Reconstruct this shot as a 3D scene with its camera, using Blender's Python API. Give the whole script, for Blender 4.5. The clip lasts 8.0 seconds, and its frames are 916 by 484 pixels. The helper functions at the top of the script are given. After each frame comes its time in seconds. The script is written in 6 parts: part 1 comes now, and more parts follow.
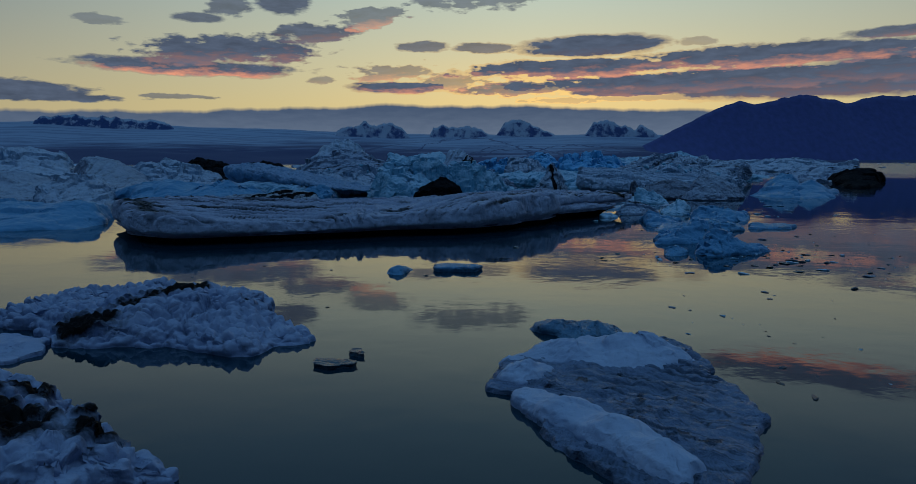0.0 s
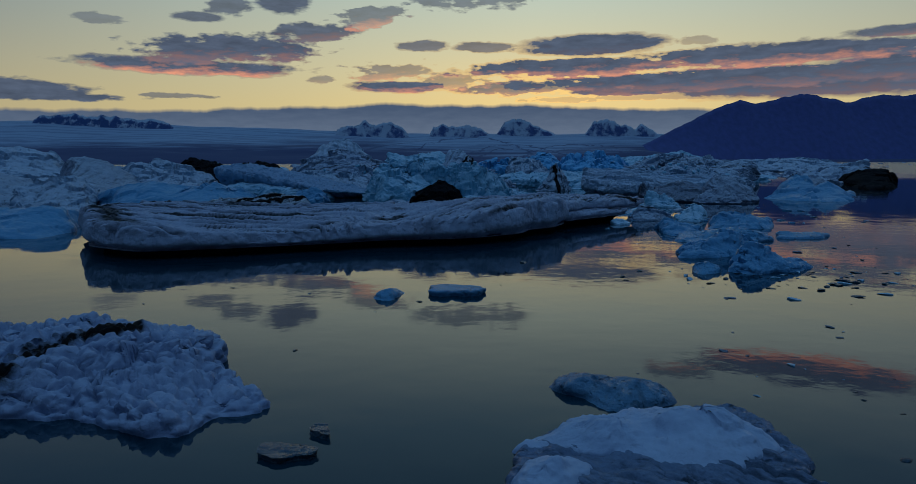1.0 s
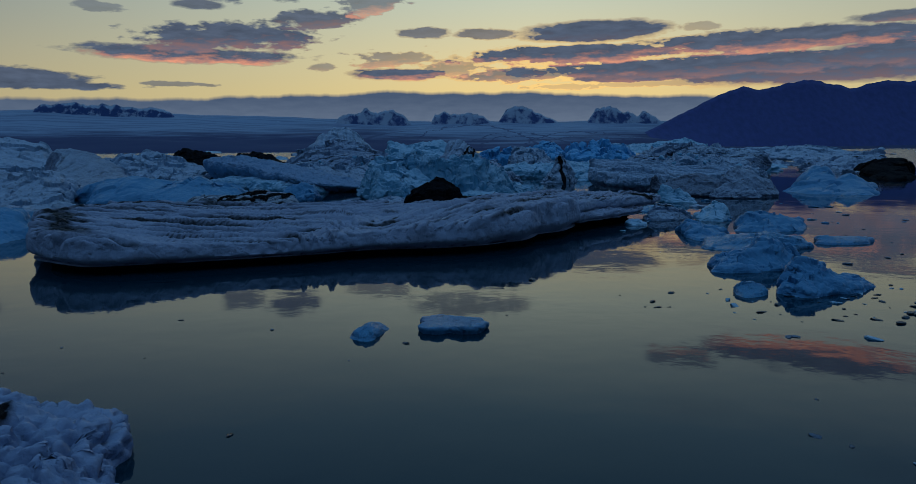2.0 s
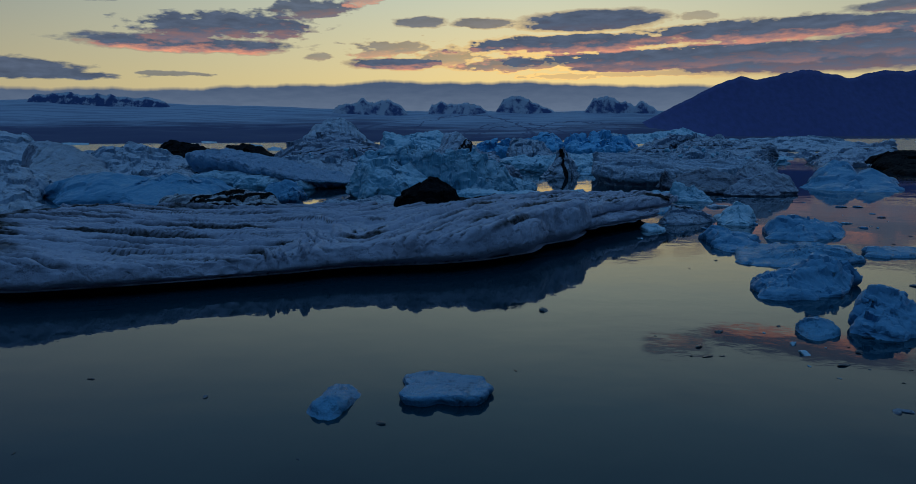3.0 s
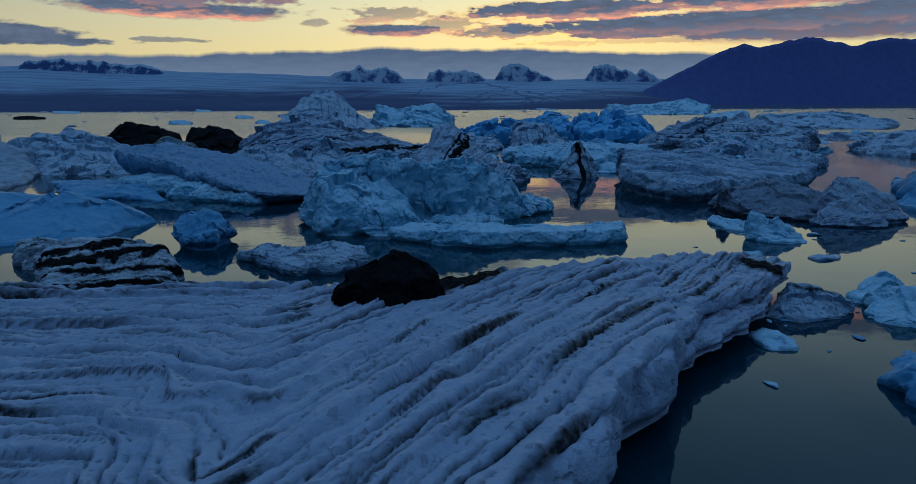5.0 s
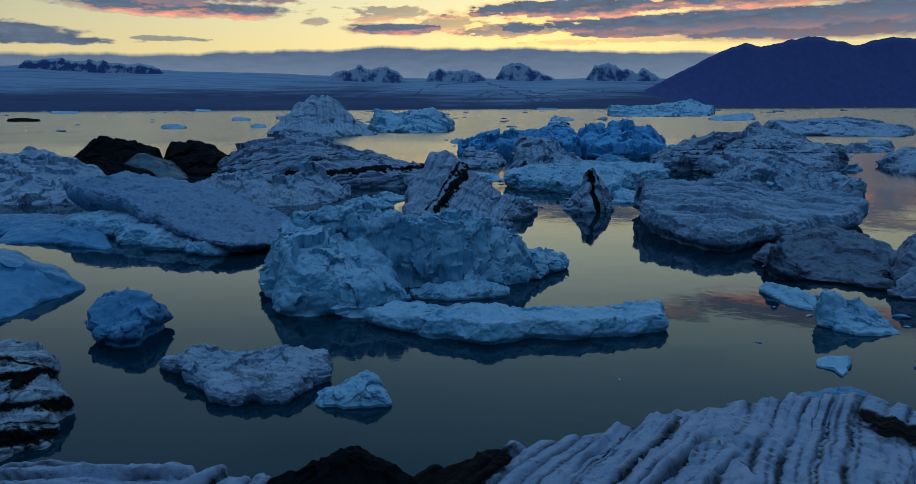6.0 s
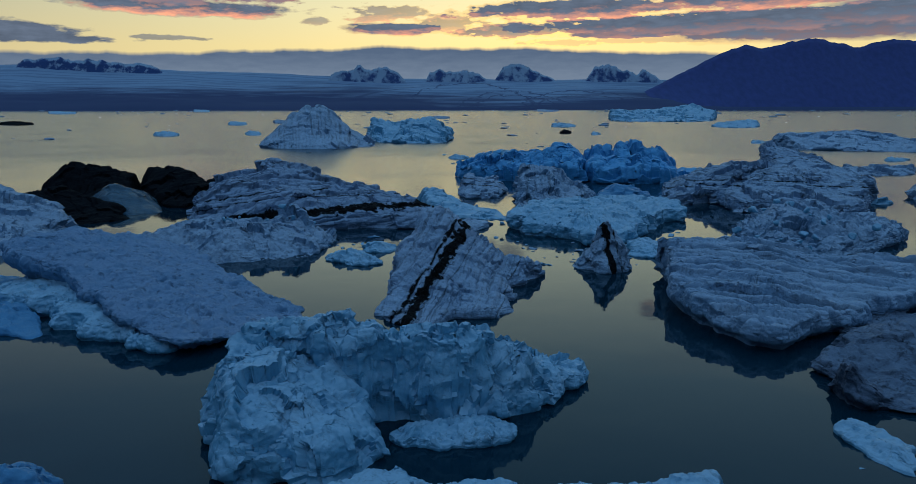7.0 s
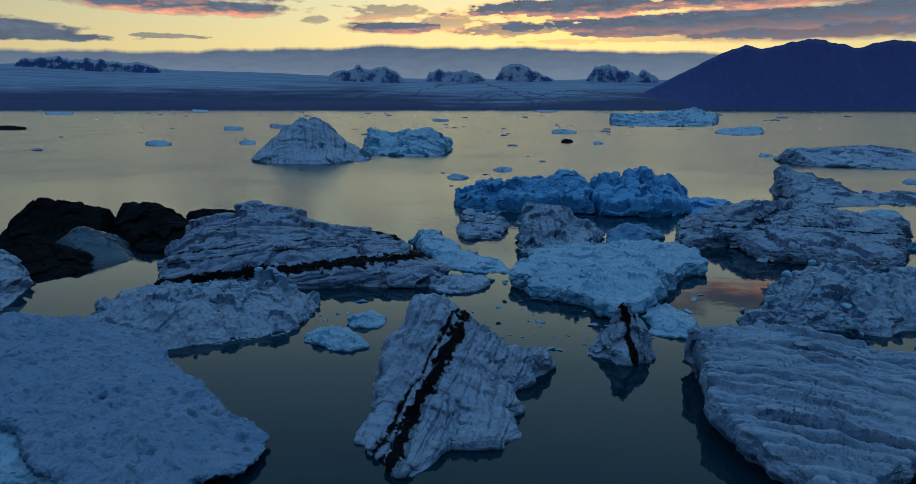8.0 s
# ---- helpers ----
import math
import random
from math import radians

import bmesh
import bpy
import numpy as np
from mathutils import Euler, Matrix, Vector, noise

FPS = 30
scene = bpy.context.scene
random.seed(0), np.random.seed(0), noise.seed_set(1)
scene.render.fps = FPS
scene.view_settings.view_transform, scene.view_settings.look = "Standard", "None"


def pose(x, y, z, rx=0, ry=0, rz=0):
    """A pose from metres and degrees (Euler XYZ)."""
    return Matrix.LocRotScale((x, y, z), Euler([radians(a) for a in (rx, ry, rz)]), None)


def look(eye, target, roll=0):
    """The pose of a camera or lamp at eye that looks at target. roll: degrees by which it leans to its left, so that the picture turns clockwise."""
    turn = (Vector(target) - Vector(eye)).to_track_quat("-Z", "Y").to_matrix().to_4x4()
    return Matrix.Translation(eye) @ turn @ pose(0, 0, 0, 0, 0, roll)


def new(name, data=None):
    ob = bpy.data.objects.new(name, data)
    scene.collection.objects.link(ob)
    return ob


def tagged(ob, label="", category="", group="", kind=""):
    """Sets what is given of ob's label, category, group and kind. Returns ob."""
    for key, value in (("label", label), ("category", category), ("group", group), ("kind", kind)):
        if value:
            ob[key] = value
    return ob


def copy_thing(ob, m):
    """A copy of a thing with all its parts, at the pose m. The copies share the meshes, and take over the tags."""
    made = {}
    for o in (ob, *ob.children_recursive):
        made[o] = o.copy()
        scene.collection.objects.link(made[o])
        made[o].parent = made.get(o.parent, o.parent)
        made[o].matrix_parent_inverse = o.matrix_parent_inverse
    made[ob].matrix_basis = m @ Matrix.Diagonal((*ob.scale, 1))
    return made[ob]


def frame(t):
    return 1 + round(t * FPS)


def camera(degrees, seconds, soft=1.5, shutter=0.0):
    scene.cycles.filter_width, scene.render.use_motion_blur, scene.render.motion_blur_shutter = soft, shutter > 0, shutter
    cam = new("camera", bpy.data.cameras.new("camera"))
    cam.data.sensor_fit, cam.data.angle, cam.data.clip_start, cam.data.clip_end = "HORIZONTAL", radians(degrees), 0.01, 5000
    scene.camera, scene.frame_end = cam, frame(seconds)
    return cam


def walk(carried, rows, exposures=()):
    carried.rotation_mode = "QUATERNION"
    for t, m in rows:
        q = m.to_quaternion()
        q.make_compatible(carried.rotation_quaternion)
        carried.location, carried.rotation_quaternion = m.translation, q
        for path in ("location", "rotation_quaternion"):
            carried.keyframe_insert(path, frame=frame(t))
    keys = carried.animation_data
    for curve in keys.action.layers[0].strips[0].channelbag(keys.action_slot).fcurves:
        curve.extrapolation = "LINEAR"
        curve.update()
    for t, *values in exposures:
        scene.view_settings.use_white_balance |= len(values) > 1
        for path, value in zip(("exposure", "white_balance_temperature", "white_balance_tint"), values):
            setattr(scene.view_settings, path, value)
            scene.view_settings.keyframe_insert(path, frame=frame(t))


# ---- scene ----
cam = camera(66.1, 8.0, soft=0.6)
PATH = [
    (0, (0.149, 1.589, 4.858), (0.144, 3.576, 4.635), -0.2),
    (0.5, (0.151, 3.886, 4.951), (0.147, 5.873, 4.728), -0.1),
    (1, (0.164, 6.303, 5.098), (0.159, 8.29, 4.873), -0.2),
    (1.5, (0.226, 8.897, 5.306), (0.221, 10.884, 5.075), -0.3),
    (1.7, (0.327, 9.959, 5.495), (0.314, 11.945, 5.251), -0.4),
    (2.8, (0.353, 16.155, 5.885), (0.35, 18.135, 5.607), -0.4),
    (3, (0.385, 17.273, 6.076), (0.382, 19.253, 5.789), -0.4),
    (3.5, (0.485, 20.395, 6.446), (0.483, 22.37, 6.13), -0.3),
    (4, (0.682, 26.256, 7.246), (0.68, 28.223, 6.885), -0.4),
    (4.5, (0.817, 31.752, 8.089), (0.816, 33.716, 7.715), -0.3),
    (4.7, (0.878, 34.144, 8.464), (0.88, 36.109, 8.091), -0.3),
    (5.8, (1.293, 46.952, 11.402), (1.294, 48.916, 11.022), -0.3),
    (6, (1.372, 49.032, 11.971), (1.372, 50.996, 11.594), -0.3),
    (6.5, (1.534, 54.366, 13.868), (1.535, 56.33, 13.493), -0.2),
    (7, (1.679, 59.912, 16.54), (1.681, 61.876, 16.163), -0.1),
    (7.5, (1.765, 65.122, 19.334), (1.767, 67.085, 18.955), -0.0),
    (8, (1.857, 70.785, 22.263), (1.861, 72.749, 21.883), 0.0),
]
walk(cam, [(t, look(eye, target, roll)) for t, eye, target, roll in PATH],
     exposures=[(0, -0.13, 6380, 10), (3, -0.06, 6280, 10), (4.5, 0.2, 6150, 9), (6.5, 0.44, 6600, 7), (8, 0.38, 6780, 7)])

SKY_GLOW = [(0.0, (0.82, 0.61, 0.27)), (0.05, (0.80, 0.65, 0.30)), (0.08, (0.73, 0.66, 0.38)), (0.14, (0.55, 0.63, 0.52)),
            (0.24, (0.195, 0.335, 0.41)), (0.40, (0.044, 0.155, 0.285)), (0.58, (0.138, 0.322, 0.58)), (0.8, (0.132, 0.306, 0.57)), (1.0, (0.112, 0.264, 0.50))]
SKY_FAR = [(0.0, (0.038, 0.068, 0.12)), (0.2, (0.052, 0.110, 0.20)), (0.45, (0.090, 0.212, 0.39)), (0.75, (0.106, 0.254, 0.475)), (1.0, (0.112, 0.264, 0.50))]
NISHITA_SHARE = 0.005
CLOUD_GREY, CLOUD_PINK, CLOUD_GOLD = (0.086, 0.112, 0.165), (0.88, 0.36, 0.22), (1.15, 0.74, 0.24)
BANK_TOP, BANK_GREY, BANK_MIST = 4.2, (0.070, 0.105, 0.175), (0.125, 0.168, 0.245)
# azimuth, elevation, half width, half height (degrees), lean, ragged edge, density, warmth below
CLOUDS_LOW = [
    (-20.5, 7.15, 9, 0.7218, -0.01, 1.08, 1, 1), (-17.8, 8.5, 7.6, 1.246, 0.05, 1.836, 1, 0.3), (-11.3, 10, 3.4, 0.9185, 0.1, 2.052, 0.95, 0.2),
    (-7, 11.2, 3, 0.7873, 0.12, 2.808, 0.75, 0.9), (-13.8, 12.2, 2.6, 0.9842, -0.02, 1.296, 0.95, 0), (-17.8, 11.6, 2.2, 0.7218, 0.08, 1.944, 0.85, 0),
    (-19.8, 10.7, 2, 0.4199, 0, 0.972, 0.9, 0), (-35.4, 10.2, 1.7, 0.9185, 0, 1.944, 0.9, 0), (-26.6, 10.2, 1.6, 0.3937, 0, 2.16, 0.6, 0),
]
CLOUDS_HIGH = [
    (10.4, 9, 6.6, 0.9842, 0.005, 0.756, 1, 0.05), (-3, 9.1, 2.4, 0.4724, 0, 1.404, 0.9, 0), (2.2, 9, 3, 0.4724, 0, 1.404, 0.9, 0),
    (18, 9, 1.8, 0.3281, 0, 2.376, 0.6, 0), (-5, 7.15, 3.6, 0.7218, 0.03, 2.592, 0.8, 1), (-4.8, 5.95, 4.9, 0.5511, 0, 0.972, 1, 0.9),
    (-0.5, 6.3, 3.6, 0.7218, 0.06, 2.376, 0.85, 1), (9, 7.35, 10.5, 0.8529, 0.01, 1.404, 1, 0.85), (24, 7.7, 13, 0.9185, 0, 1.296, 1, 0.75),
]
CLOUDS_WIDE = [
    (20, 6.15, 20, 0.9185, 0.01, 1.296, 1, 0.25), (6, 5.9, 9, 0.5905, 0.02, 1.728, 0.95, 0.5), (32.5, 8.75, 5.6, 0.4724, 0.02, 0.972, 0.95, 0.3),
    (-34, 5.25, 8.5, 0.6561, -0.02, 1.296, 1, 0), (-33, 4.7, 10, 0.3937, 0, 1.404, 1, 0), (8.5, 4.9, 3.6, 0.2887, 0, 2.16, 0.8, 0.4),
    (15.5, 4.95, 6, 0.2887, 0, 2.16, 0.8, 0.3), (0.6, 12.7, 5, 0.9185, 0, 2.376, 0.75, 0), (-22, 5, 3, 0.21, 0, 2.376, 0.7, 0),
]
CLOUDS_REST = [
    (-11, 6.5, 1.3, 0.2887, 0, 2.376, 0.7, 0.2), (52, 8, 14, 1.837, 0, 1.62, 0.95, 0.3), (-55, 8.5, 14, 1.705, 0, 1.728, 0.9, 0.2),
    (27, 5.7, 17, 1.35, 0, 0.504, 1, 0.15), (36, 6.6, 12, 1.404, 0, 0.576, 1, 0.15), (14, 5.55, 7, 0.54, 0, 0.864, 1, 0.4),
    (27, 15.3, 9.5, 1.2, 0.0, 1.0, 1.0, 0.9), (17.5, 16.4, 3.0, 0.6, 0.0, 1.5, 0.8, 0.5),
]
CLOUDS = CLOUDS_LOW + CLOUDS_HIGH + CLOUDS_WIDE + CLOUDS_REST

# ---- sky and light ----
def node(tree, kind, **given):
    n = tree.nodes.new(kind)
    for key, value in given.items():
        n.inputs[int(key[3:])].default_value = value
    return n


def math_node(tree, op, a, b=None, c=None, clamp=False):
    n = tree.nodes.new("ShaderNodeMath")
    n.operation, n.use_clamp = op, clamp
    for i, v in enumerate((a, b, c)):
        if v is None:
            continue
        if isinstance(v, (int, float)):
            n.inputs[i].default_value = v
        else:
            tree.links.new(v, n.inputs[i])
    return n.outputs[0]


def ramp_node(tree, fac, stops, mode="LINEAR"):
    n = tree.nodes.new("ShaderNodeValToRGB")
    n.color_ramp.interpolation = mode
    while len(n.color_ramp.elements) < len(stops):
        n.color_ramp.elements.new(0.5)
    for e, (p, c) in zip(n.color_ramp.elements, stops):
        e.position, e.color = p, (*c, 1) if len(c) == 3 else c
    tree.links.new(fac, n.inputs[0])
    return n.outputs[0]


def mix_node(tree, fac, a, b, blend="MIX"):
    n = tree.nodes.new("ShaderNodeMix")
    n.data_type, n.blend_type = "RGBA", blend
    for socket, v in ((n.inputs[0], fac), (n.inputs[6], a), (n.inputs[7], b)):
        if isinstance(v, (int, float)):
            socket.default_value = v
        elif isinstance(v, tuple):
            socket.default_value = (*v, 1)
        else:
            tree.links.new(v, socket)
    return n.outputs[2]


def grey(v):
    return (v, v, v)


world = bpy.data.worlds.new("dusk_sky")
scene.world = world
world.use_nodes = True
wt = world.node_tree
wt.nodes.clear()
coord = wt.nodes.new("ShaderNodeTexCoord")
split = wt.nodes.new("ShaderNodeSeparateXYZ")
wt.links.new(coord.outputs["Generated"], split.inputs[0])
dx, dy, dz = split.outputs
flat = math_node(wt, "SQRT", math_node(wt, "ADD", math_node(wt, "MULTIPLY", dx, dx), math_node(wt, "MULTIPLY", dy, dy)))
# azimuth (positive to the east of north) and elevation, in degrees
azimuth = math_node(wt, "MULTIPLY", math_node(wt, "ARCTAN2", dx, dy), 57.29578)
elevation = math_node(wt, "MULTIPLY", math_node(wt, "ARCTAN2", dz, flat), 57.29578)

nishita = wt.nodes.new("ShaderNodeTexSky")
nishita.sky_type, nishita.sun_disc = "NISHITA", False
nishita.sun_elevation, nishita.sun_rotation = radians(0.6), radians(5)
nishita.altitude, nishita.air_density, nishita.dust_density, nishita.ozone_density = 30, 1.0, 1.0, 3.0
up = math_node(wt, "DIVIDE", elevation, 90.0, clamp=True)
glow_side = ramp_node(wt, up, SKY_GLOW)
far_side = ramp_node(wt, up, SKY_FAR)
turned = math_node(wt, "ABSOLUTE", math_node(wt, "SUBTRACT", azimuth, 6.0))
spread = math_node(wt, "MULTIPLY", turned, math_node(wt, "MULTIPLY_ADD", math_node(wt, "MULTIPLY", up, math_node(wt, "MULTIPLY_ADD", up, -1.6, 1.0, clamp=True)), 5.6, 1.0))
toward = math_node(wt, "SUBTRACT", 1.0, math_node(wt, "POWER", math_node(wt, "DIVIDE", spread, 96.0), 1.4), clamp=True)
clear = mix_node(wt, toward, far_side, glow_side)
clear = mix_node(wt, 1.0, clear, mix_node(wt, 1.0, nishita.outputs[0], grey(NISHITA_SHARE), "MULTIPLY"), "ADD")

# clouds: streaks by direction, with torn edges
def sky_noise(across, upward, detail, rough, shift=0.0):
    plane = wt.nodes.new("ShaderNodeCombineXYZ")
    wt.links.new(math_node(wt, "MULTIPLY", azimuth, across), plane.inputs[0])
    wt.links.new(math_node(wt, "MULTIPLY", elevation, upward), plane.inputs[1])
    plane.inputs[2].default_value = shift
    n = node(wt, "ShaderNodeTexNoise", in_2=1.0, in_3=detail, in_4=rough)
    wt.links.new(plane.outputs[0], n.inputs[0])
    return math_node(wt, "SUBTRACT", n.outputs[0], 0.5)


fray = math_node(wt, "ADD", sky_noise(0.34, 1.25, 6.0, 0.56), math_node(wt, "MULTIPLY", sky_noise(1.2, 3.0, 3.0, 0.5, 4.0), 0.45))
fine = sky_noise(0.55, 2.2, 5.0, 0.6, 9.0)
cover, under = None, None
for az, el, wide, high, lean, ragged, dense, warm in CLOUDS:
    a = math_node(wt, "SUBTRACT", azimuth, az)
    e = math_node(wt, "SUBTRACT", math_node(wt, "SUBTRACT", elevation, el), math_node(wt, "MULTIPLY", a, lean))
    up_side = math_node(wt, "DIVIDE", e, high)
    far = math_node(wt, "ADD", math_node(wt, "POWER", math_node(wt, "ABSOLUTE", math_node(wt, "DIVIDE", a, wide)), 2.0),
                    math_node(wt, "POWER", math_node(wt, "ABSOLUTE", up_side), 2.0))
    far = math_node(wt, "ADD", math_node(wt, "SQRT", far), math_node(wt, "MULTIPLY", fray, ragged))
    body = math_node(wt, "MULTIPLY", math_node(wt, "SUBTRACT", 1.0, far), 3.6, clamp=True)
    body = math_node(wt, "MULTIPLY", body, dense)
    low = math_node(wt, "MULTIPLY_ADD", math_node(wt, "ADD", up_side, math_node(wt, "MULTIPLY", fine, 2.2)), -1.1, -0.08, clamp=True)
    low = math_node(wt, "MULTIPLY", math_node(wt, "MULTIPLY", low, body), warm)
    cover = body if cover is None else math_node(wt, "MAXIMUM", cover, body)
    under = low if under is None else math_node(wt, "MAXIMUM", under, low)
# the rest of the sky, above and behind: thin drifting cloud
plane2 = node(wt, "ShaderNodeMapping", in_3=(1.6, 1.6, 7.0))
wt.links.new(coord.outputs["Generated"], plane2.inputs[0])
thin = node(wt, "ShaderNodeTexNoise", in_2=1.8, in_3=6.0, in_4=0.55)
wt.links.new(plane2.outputs[0], thin.inputs[0])
away = math_node(wt, "MULTIPLY", math_node(wt, "SUBTRACT", turned, 42.0), 0.06, clamp=True)
above = math_node(wt, "MULTIPLY", math_node(wt, "SUBTRACT", elevation, 14.5), 0.12, clamp=True)
veil = math_node(wt, "MULTIPLY", math_node(wt, "SUBTRACT", thin.outputs[0], 0.52), 4.0, clamp=True)
veil = math_node(wt, "MULTIPLY", veil, math_node(wt, "MULTIPLY", math_node(wt, "MAXIMUM", away, above), 0.5))
cover = math_node(wt, "MAXIMUM", cover, veil)
# the hidden sun gilds thin edges around the place where it went down
near_sun = math_node(wt, "ADD", math_node(wt, "POWER", math_node(wt, "DIVIDE", math_node(wt, "SUBTRACT", azimuth, 8.0), 13.0), 2.0),
                     math_node(wt, "POWER", math_node(wt, "DIVIDE", math_node(wt, "SUBTRACT", elevation, 5.0), 3.6), 2.0))
near_sun = math_node(wt, "EXPONENT", math_node(wt, "MULTIPLY", near_sun, -1.0))
thin_edge = math_node(wt, "MULTIPLY", math_node(wt, "MULTIPLY", cover, math_node(wt, "SUBTRACT", 1.0, cover)), 4.0, clamp=True)
body_grey = mix_node(wt, math_node(wt, "MULTIPLY_ADD", fine, 1.6, 0.42, clamp=True), tuple(v * 0.72 for v in CLOUD_GREY), tuple(v * 1.45 for v in CLOUD_GREY))
cloud = mix_node(wt, under, body_grey, CLOUD_PINK)
clear = mix_node(wt, math_node(wt, "MULTIPLY", near_sun, 0.35), clear, CLOUD_GOLD)
sky = mix_node(wt, cover, clear, cloud)
sky = mix_node(wt, math_node(wt, "MULTIPLY", thin_edge, math_node(wt, "MULTIPLY", near_sun, 0.9)), sky, CLOUD_GOLD)
# the low bank over the ice cap, misty towards its foot
brim = math_node(wt, "ADD", math_node(wt, "MULTIPLY", sky_noise(0.12, 0.0, 5.0, 0.6, 2.0), 1.7), math_node(wt, "MULTIPLY", math_node(wt, "COSINE", math_node(wt, "MULTIPLY", math_node(wt, "SUBTRACT", azimuth, -2.0), 0.09)), 0.45))
brim = math_node(wt, "ADD", brim, BANK_TOP)
bank = math_node(wt, "MULTIPLY", math_node(wt, "SUBTRACT", brim, elevation), 3.5, clamp=True)
mist = math_node(wt, "ADD", math_node(wt, "MULTIPLY", math_node(wt, "SUBTRACT", 4.3, elevation), 0.5), fine, clamp=True)
sky = mix_node(wt, bank, sky, mix_node(wt, mist, BANK_GREY, BANK_MIST))
back = node(wt, "ShaderNodeBackground", in_1=1.0)
wt.links.new(sky, back.inputs[0])
wt.links.new(back.outputs[0], node(wt, "ShaderNodeOutputWorld").inputs[0])


# ---- materials ----
def fresh(name):
    m = bpy.data.materials.new(name)
    m.use_nodes = True
    t = m.node_tree
    return m, t, t.nodes["Principled BSDF"]


def noise_at(t, vector, scale, detail=5.0, rough=0.55):
    n = node(t, "ShaderNodeTexNoise", in_2=scale, in_3=detail, in_4=rough)
    t.links.new(vector, n.inputs[0])
    return n.outputs[0]


def ice(name, pale, deep, dirt=0.0, lie=(0, 0, 1), bands=0.5, grime=(0.012, 0.011, 0.011), rough=0.55, relief=1.1, clear=0.0, spots=(), seams=(), cracks=0.2, pits=0.3, dull=0.3, pit_scale=2.6, veins=0.45, streak=None, gloss=0.35):
    """Glacier ice: pale weathered rind over deeper blue, steep faces darkened as side shading, with dirt in layers
    across the direction lie.
    """
    m, t, b = fresh(name)
    at = t.nodes.new("ShaderNodeTexCoord").outputs["Object"]
    wide = noise_at(t, at, 0.35, 4.0)
    grain = noise_at(t, at, 3.2, 7.0, 0.62)
    # pale rind faces up; steep faces get bluer ice plus painted side shading
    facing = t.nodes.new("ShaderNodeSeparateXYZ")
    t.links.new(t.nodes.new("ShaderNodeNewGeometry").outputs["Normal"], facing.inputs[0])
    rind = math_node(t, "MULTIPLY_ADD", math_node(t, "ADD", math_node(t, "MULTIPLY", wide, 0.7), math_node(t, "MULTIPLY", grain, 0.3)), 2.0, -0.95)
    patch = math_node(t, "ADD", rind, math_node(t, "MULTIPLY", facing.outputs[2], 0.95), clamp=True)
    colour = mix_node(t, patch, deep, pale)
    if dirt > 0:
        along = t.nodes.new("ShaderNodeVectorMath")
        along.operation = "DOT_PRODUCT"
        t.links.new(at, along.inputs[0])
        along.inputs[1].default_value = Vector(lie).normalized()
        depth = math_node(t, "ADD", math_node(t, "MULTIPLY", along.outputs["Value"], bands), math_node(t, "MULTIPLY", math_node(t, "SUBTRACT", wide, 0.5), 1.6))
        line = t.nodes.new("ShaderNodeCombineXYZ")
        t.links.new(depth, line.inputs[0])
        layer = noise_at(t, line.outputs[0], 2.3, 4.0, 0.7)
        smear = noise_at(t, at, 0.9, 6.0, 0.65)
        dirty = math_node(t, "ADD", layer, math_node(t, "MULTIPLY", math_node(t, "SUBTRACT", smear, 0.5), 0.55))
        dirty = math_node(t, "MULTIPLY", math_node(t, "SUBTRACT", dirty, 0.76 - 0.55 * dirt), 8.0, clamp=True)
        # thin dust lines where old summers lie in the ice
        vein = math_node(t, "SUBTRACT", math_node(t, "MULTIPLY_ADD", smear, 0.12, -0.056), math_node(t, "ABSOLUTE", math_node(t, "SUBTRACT", layer, 0.5)))
        dirty = math_node(t, "MAXIMUM", dirty, math_node(t, "MULTIPLY", math_node(t, "MULTIPLY", vein, 60.0, clamp=True), veins))
        for offset, half in seams:
            gap = math_node(t, "ABSOLUTE", math_node(t, "ADD", math_node(t, "SUBTRACT", along.outputs["Value"], offset),
                            math_node(t, "MULTIPLY_ADD", wide, 1.3, math_node(t, "MULTIPLY_ADD", smear, 0.35, -0.825))))
            seam = math_node(t, "SUBTRACT", math_node(t, "MULTIPLY_ADD", smear, 6.0 * half, -1.6 * half), gap)
            dirty = math_node(t, "MAXIMUM", dirty, math_node(t, "MULTIPLY", seam, 6.0, clamp=True))
        for sx, sy, sr in spots:
            gap = node(t, "ShaderNodeVectorMath")
            gap.operation = "DISTANCE"
            t.links.new(at, gap.inputs[0])
            gap.inputs[1].default_value = (sx, sy, 1.5)
            blot = math_node(t, "MULTIPLY", math_node(t, "SUBTRACT", math_node(t, "ADD", smear, 0.45), math_node(t, "DIVIDE", gap.outputs["Value"], sr)), 5.0, clamp=True)
            dirty = math_node(t, "MAXIMUM", dirty, blot)
        haze = math_node(t, "MULTIPLY", math_node(t, "SUBTRACT", smear, 0.5 - 0.1 * dirt), 1.3 * dirt + 0.25, clamp=True)
        colour = mix_node(t, math_node(t, "MULTIPLY", haze, dull), colour, (0.14, 0.13, 0.135))
        colour = mix_node(t, dirty, colour, grime)
    # dirt of the mesh, with the shade painted into its grooves and holes
    dirt_shade = t.nodes.new("ShaderNodeAttribute")
    dirt_shade.attribute_name = "dirt"
    colour = mix_node(t, math_node(t, "MULTIPLY", dirt_shade.outputs["Fac"], math_node(t, "MULTIPLY_ADD", grain, 1.2, 0.35), clamp=True), colour, grime)
